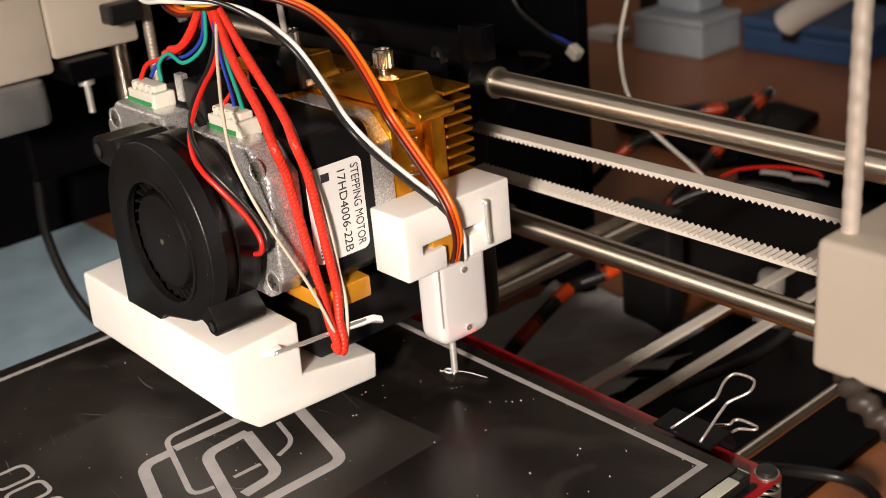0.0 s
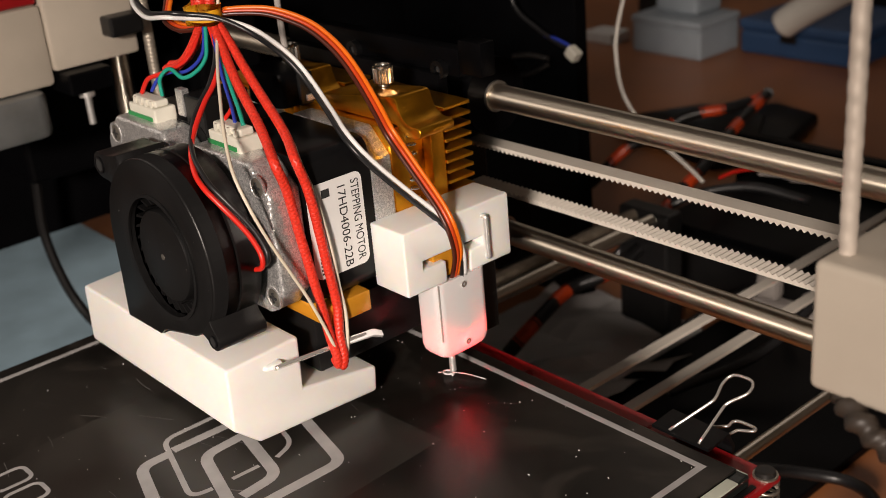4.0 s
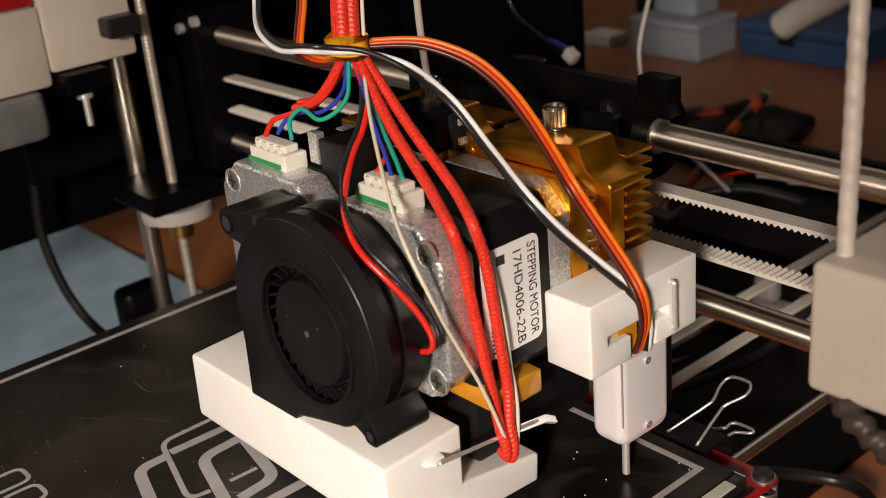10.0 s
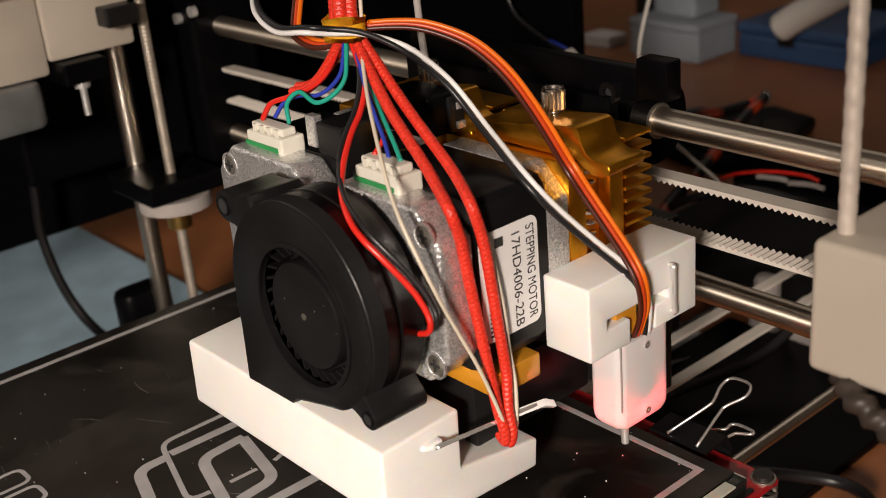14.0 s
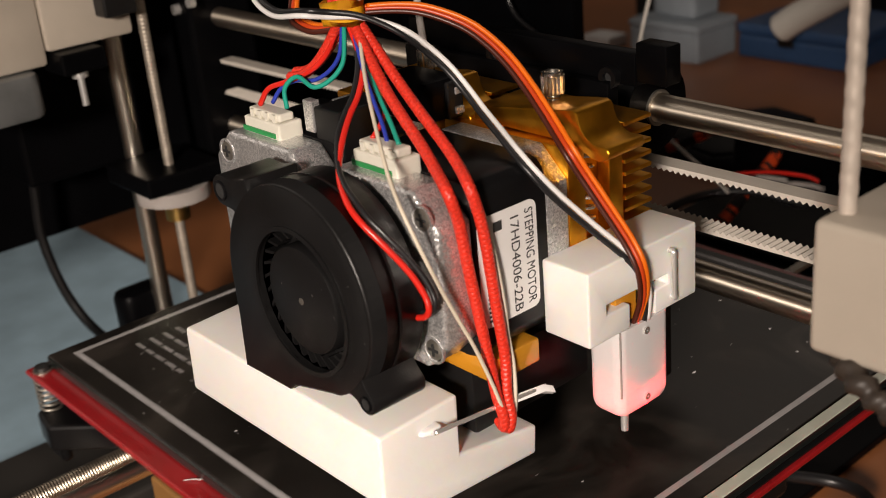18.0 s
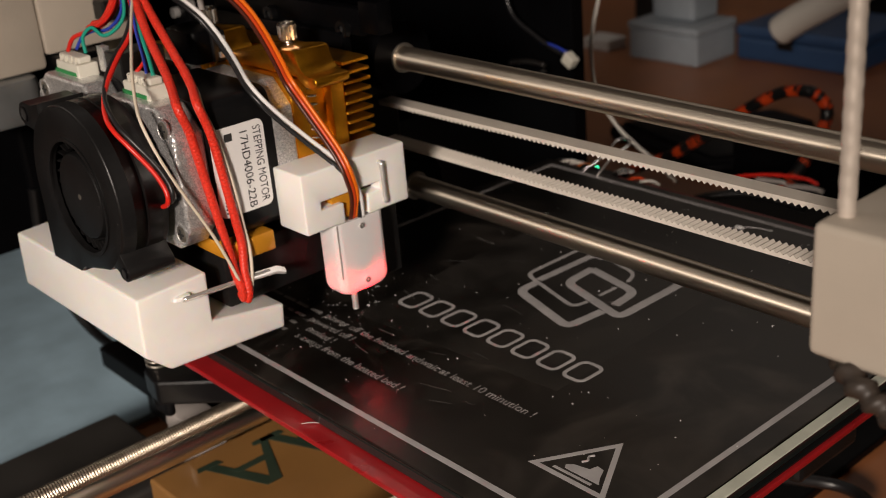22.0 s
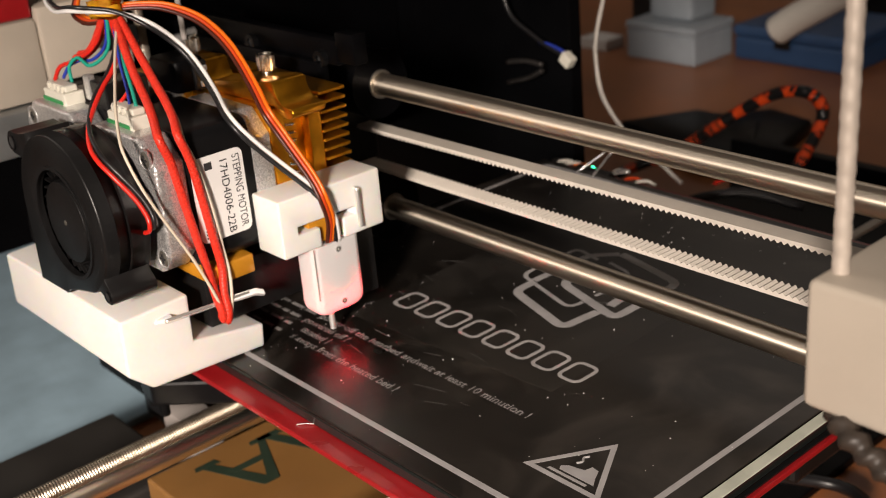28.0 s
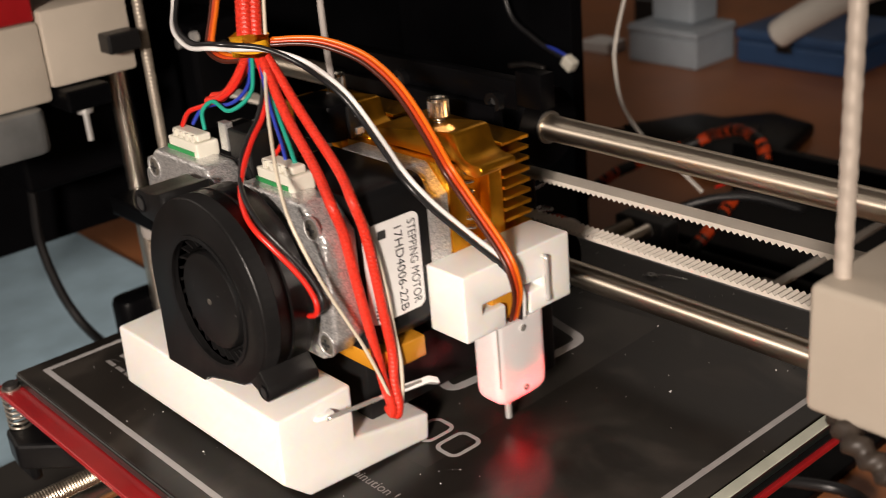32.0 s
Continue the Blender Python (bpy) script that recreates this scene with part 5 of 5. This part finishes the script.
    part("case", box((-0.125, 0.200, 0.0), (0.030, 0.292, 0.030), 0.002), BLACK_PLASTIC, e)
    part("case_lid", box((-0.120, 0.204, 0.030), (0.026, 0.288, 0.034), 0.001), BLACK_ACRYLIC, e)
    # far boxes
    b = thing("parts_box", (-0.40, 0.585, 0), "pale grey box with a lid on the desk", "box")
    part("box_body", box((-0.436, 0.557, 0.0), (-0.3616, 0.612, 0.026), 0.002), PALE_BOX, b)
    part("box_lid", box((-0.437, 0.556, 0.0262), (-0.3606, 0.613, 0.033), 0.002), PALE_BOX, b)
    b = thing("small_bottle", (-0.40, 0.59, 0.033), "pale grey bottle standing on a box", "bottle")
    part("bottle_body", box((-0.4246, 0.575, 0.033), (-0.3790, 0.612, 0.062), 0.004), PALE_BOX, b)
    part("bottle_cap", rod((-0.402, 0.593, 0.062), (-0.402, 0.593, 0.085), 0.012), LABEL, b, smooth=40)
    b = thing("blue_case", (-0.30, 0.64, 0), "low blue case on the desk", "case")
    part("case_body", box((-0.352, 0.60, 0.0), (-0.240, 0.69, 0.020), 0.003), BLUE_BOX, b)
    part("case_lid", box((-0.353, 0.599, 0.0202), (-0.239, 0.691, 0.030), 0.003), BLUE_BOX, b)
    part("latch", box((-0.31, 0.5965, 0.014), (-0.295, 0.5992, 0.026), 0.001), BLACK_PLASTIC, b)
    solid("pale_hose", tube([(-0.276, 0.55, 0.044), (-0.262, 0.55, 0.054), (-0.24, 0.55, 0.0675), (-0.2124, 0.55, 0.083), (-0.17, 0.55, 0.10)], 0.0115, seg=14, per=8), WHITE_WIRE, (-0.24, 0.55, 0.0), "thick pale hose behind the printer", "hose")
    solid("pale_card", box((-0.496, 0.56, 0.0), (-0.463, 0.585, 0.010), 0.001), LABEL, (-0.48, 0.57, 0), "small pale packet on the desk", "packet")
    b = thing("black_pouch", (-0.2, 0.41, 0), "flat black pouch with a folded flap on the desk", "pouch")
    part("pouch_body", prism([(-0.300, 0.372), (-0.192, 0.345), (-0.164, 0.378), (-0.186, 0.462), (-0.225, 0.470)], 0.0, 0.011, bevel=0.004), BLACK_ACRYLIC, b, smooth=50)
    part("pouch_flap", prism([(-0.290, 0.378), (-0.194, 0.353), (-0.178, 0.374), (-0.210, 0.432), (-0.262, 0.430)], 0.0110, 0.0134, bevel=0.001), BLACK_ACRYLIC, b, smooth=50)
    for x, y, h in ((-0.47, 0.66, 0.05), (-0.30, 0.74, 0.07), (-0.20, 0.70, 0.045), (-0.36, 0.80, 0.06), (-0.26, 0.86, 0.08)):
        b = thing("dark_case", (x, y, 0), "dark case at the back of the desk", "case", "dark cases at the back of the desk")
        part("case_body", box((x - 0.03, y - 0.02, 0), (x + 0.03, y + 0.03, h * 0.7), 0.003), BLACK_PLASTIC, b)
        part("case_lid", box((x - 0.031, y - 0.021, h * 0.7 + 0.0002), (x + 0.031, y + 0.031, h), 0.003), BLACK_PAINT, b)
    k = thing("loose_plug", (-0.1198, 0.145, 0.1363), "white plug hanging on thin dark wires before the frame", "plug")
    bm = box((-0.0032, -0.0025, -0.0028), (0.0032, 0.0025, 0.0028), 0.0007)
    bmesh.ops.transform(bm, matrix=Matrix.Translation((-0.1200, 0.145, 0.1355)) @ Matrix.Rotation(0.6, 4, "Y"), verts=bm.verts)
    part("plug_body", bm, NYLON, k)
    part("plug_wire", tube([(-0.1215, 0.145, 0.1374), (-0.1286, 0.145, 0.1391), (-0.1429, 0.145, 0.1449), (-0.1573, 0.145, 0.1541), (-0.1632, 0.145, 0.1751)], 0.0011, per=6), BLACK_WIRE, k)
    part("plug_wire", tube([(-0.1221, 0.145, 0.1389), (-0.1302, 0.145, 0.1411), (-0.1375, 0.145, 0.1415)], 0.0008, per=6), BLUE_WIRE, k)
    part("prong", tube([(-0.1364, 0.145, 0.1308), (-0.1477, 0.145, 0.1311), (-0.1602, 0.145, 0.1288)], 0.0012, per=5), GUNMETAL, k)
    part("prong", tube([(-0.1366, 0.145, 0.128), (-0.1463, 0.145, 0.1229), (-0.1603, 0.145, 0.1186)], 0.0012, per=5), GUNMETAL, k)
    c = thing("power_cable", (-0.23, -0.12, 0.0), "black power cable hanging beside the printer", "cable")
    part("cable_run", tube(((-0.235, -0.0608, 0.1768), (-0.235, -0.0711, 0.1378), (-0.235, -0.0719, 0.1124), (-0.235, -0.0734, 0.089), (-0.23, -0.0699, 0.0616), (-0.225, -0.0606, 0.0395), (-0.2384, -0.0378, 0.0128)), 0.0022, per=8), BLACK_PLASTIC, c, smooth=40)
    w = thing("hanging_cord", (-0.17, 0.2, 0.0), "thin white cord hanging behind the printer", "cord")
    part("cord", tube(((-0.1468, 0.2, 0.1664), (-0.1527, 0.2, 0.149), (-0.1577, 0.2, 0.131), (-0.1586, 0.2, 0.119), (-0.1547, 0.2, 0.1), (-0.1424, 0.2, 0.0852), (-0.1293, 0.2, 0.0769), (-0.1147, 0.2, 0.0692), (-0.1039, 0.2, 0.0624)), 0.0010, per=8), WHITE_WIRE, w)
    return w

CORD = clutter()

# bed cable in short stiff pieces that shift as the bed runs
CABLE_NEAR = ((-0.0917, 0.0667, 0.022), (-0.089, 0.0771, 0.03), (-0.0956, 0.1102, 0.035), (-0.0864, 0.1275, 0.04), (-0.0898, 0.1602, 0.045), (-0.103, 0.194, 0.05), (-0.1087, 0.2291, 0.058), (-0.1215, 0.2761, 0.066), (-0.1309, 0.3170, 0.071), (-0.1344, 0.3150, 0.068), (-0.1434, 0.295, 0.0655), (-0.1591, 0.28, 0.0624), (-0.1716, 0.265, 0.0525), (-0.1808, 0.25, 0.0462), (-0.1942, 0.235, 0.0269))
CABLE_FAR = ((-0.0781, 0.2562, 0.045), (-0.0739, 0.2721, 0.06), (-0.0746, 0.2909, 0.078), (-0.08, 0.2874, 0.09), (-0.0987, 0.2873, 0.088), (-0.1211, 0.2838, 0.075), (-0.1427, 0.2773, 0.058), (-0.1692, 0.2801, 0.04), (-0.182, 0.272, 0.034), (-0.190, 0.252, 0.030), (-0.1942, 0.235, 0.0269))


def bed_cable(n=66):
    c = thing("braided_cable", (0, 0, 0), "black and red spiral wrapped cable behind the bed", "cable")

    def even(points):
        p = smooth_path(points, 12)
        run = [0.0]
        for a, b in zip(p, p[1:]):
            run.append(run[-1] + (b - a).length)
        return [Vector([float(np.interp(run[-1] * i / n, run, [q[k] for q in p])) for k in range(3)]) for i in range(n + 1)]
    a, b = even(CABLE_NEAR), even(CABLE_FAR)
    pieces = []
    for i in range(n):
        red = i % 5 in (1, 2)
        r, h = (0.0033, 0.0046) if red else (0.0033, 0.0050)
        bm = rod((0, 0, -h), (0, 0, h), r, 12)
        bmesh.ops.bevel(bm, geom=[e for e in bm.edges if e.calc_face_angle(0) > 1], offset=0.0007, segments=2, affect="EDGES")
        ob = part("red_piece" if red else "black_piece", bm, RUST_WIRE if red else BLACK_PLASTIC, c, smooth=40)
        pieces.append((ob, i))
    def at_bed(s, i):
        p, q = a[i].lerp(b[i], s), a[i + 1].lerp(b[i + 1], s)
        return Matrix.Translation((p + q) / 2) @ (q - p).to_track_quat("Z", "Y").to_matrix().to_4x4()
    return pieces, at_bed


CABLE = bed_cable()

HEAD_ROWS = (
    (0, 0, 0),
    (0.5, 0, -0.0008),
    (1, 0.0001, -0.0018),
    (1.5, 0.0001, -0.003),
    (2, -0.0001, -0.0039),
    (2.5, -0.0001, -0.0049),
    (3, 0, -0.0052),
    (3.5, 0, -0.0047),
    (5.5, -0.0002, -0.0008),
    (6, -0, 0.0004),
    (6.5, 0.0096, 0.0006),
    (7, 0.0661, 0.001),
    (7.5, 0.0663, 0.0012),
    (8, 0.0664, 0.0003),
    (8.5, 0.0663, -0.0009),
    (9, 0.0663, -0.0019),
    (9.5, 0.0662, -0.003),
    (10, 0.0663, -0.0038),
    (10.5, 0.0664, -0.0049),
    (11, 0.0664, -0.0048),
    (11.5, 0.0662, -0.0043),
    (12, 0.0663, -0.0031),
    (12.5, 0.0663, -0.0021),
    (13, 0.0662, -0.0013),
    (13.5, 0.0664, -0.0001),
    (14, 0.0662, 0.0008),
    (14.5, 0.0662, 0.0015),
    (16.5, 0.0662, 0.005),
    (17, 0.0662, 0.0048),
    (17.5, 0.0662, 0.0049),
    (18, 0.0662, 0.0048),
    (18.5, 0.0663, 0.005),
    (19, 0.0555, 0.0049),
    (19.5, 0.0391, 0.0048),
    (20, 0.0224, 0.0047),
    (20.5, 0.0058, 0.0048),
    (21, -0.0107, 0.0047),
    (21.5, -0.0272, 0.0046),
    (22, -0.0435, 0.0047),
    (22.5, -0.0565, 0.0046),
    (23, -0.0565, 0.0035),
    (23.5, -0.0563, 0.0026),
    (24, -0.0564, 0.0015),
    (24.5, -0.0563, 0.0005),
    (25, -0.0563, -0.0005),
    (25.5, -0.0562, -0.0016),
    (27.5, -0.0564, -0.0054),
    (28, -0.0564, -0.0067),
    (28.5, -0.0561, -0.0066),
    (29, -0.0562, -0.0067),
    (29.5, -0.0563, -0.0068),
    (30, -0.0564, -0.0065),
    (30.5, -0.0564, -0.0064),
    (31, -0.0416, -0.007),
    (31.5, -0.0081, -0.0069),
    (32, 0.0244, -0.0068),
)
BED_ROWS = ((0, 0), (16.3, 0), (16.5, 0.0088), (17, 0.0416), (17.5, 0.0746), (18, 0.1073), (18.5, 0.1396), (18.8, 0.1475), (20, 0.1473),
            (27.9, 0.1473), (28, 0.1463), (28.5, 0.1405), (29, 0.1321), (29.5, 0.1243), (30, 0.1166), (30.5, 0.1083), (31, 0.1053), (31.5, 0.1014), (32, 0.0970))
CORD_ROWS = ((0, 0.018), (6, 0.016), (6.5, 0.019), (7, 0.033), (18.5, 0.033), (19, 0.028), (20, 0.020), (21, 0.011), (22.5, 0), (25.5, 0),
             (28, 0.0064), (30, 0.0093), (31, 0.011), (32, 0.018))
PIN_ROWS = ((0, 0), (2.65, 0), (2.75, 0.0048), (7.05, 0.0048), (7.15, 0), (10.5, 0), (10.6, 0.0048), (32, 0.0048))
# Raised into the added tube, the light reads as switched off.
LED_ROWS = ((0, 0.016), (2.65, 0.016), (2.75, 0), (7.05, 0), (7.15, 0.016), (10.5, 0.016), (10.6, 0), (32, 0))


def motions():
    base = HEAD.location.copy()
    walk(HEAD, [(t, Matrix.Translation(base + Vector((x, 0, z)))) for t, x, z in HEAD_ROWS])
    base = GANTRY.location.copy()
    walk(GANTRY, [(t, Matrix.Translation(base + Vector((0, 0, z)))) for t, x, z in HEAD_ROWS])
    for ob in (BED, CLIP, CLIP_TWO):
        base = ob.location.copy()
        walk(ob, [(t, Matrix.Translation(base + Vector((0, y, 0)))) for t, y in BED_ROWS])
    base = CORD.location.copy()
    walk(CORD, [(t, Matrix.Translation(base + Vector((x, 0, 0)))) for t, x in CORD_ROWS])
    pieces, at_bed = CABLE
    for ob, i in pieces:
        walk(ob, [(t, at_bed(y / 0.1475, i)) for t, y in BED_ROWS])
    for ob, rows in ((PIN, PIN_ROWS), (LED, LED_ROWS)):
        base = ob.location.copy()
        walk(ob, [(t, Matrix.Translation(base + Vector((0, 0, z)))) for t, z in rows])


motions()
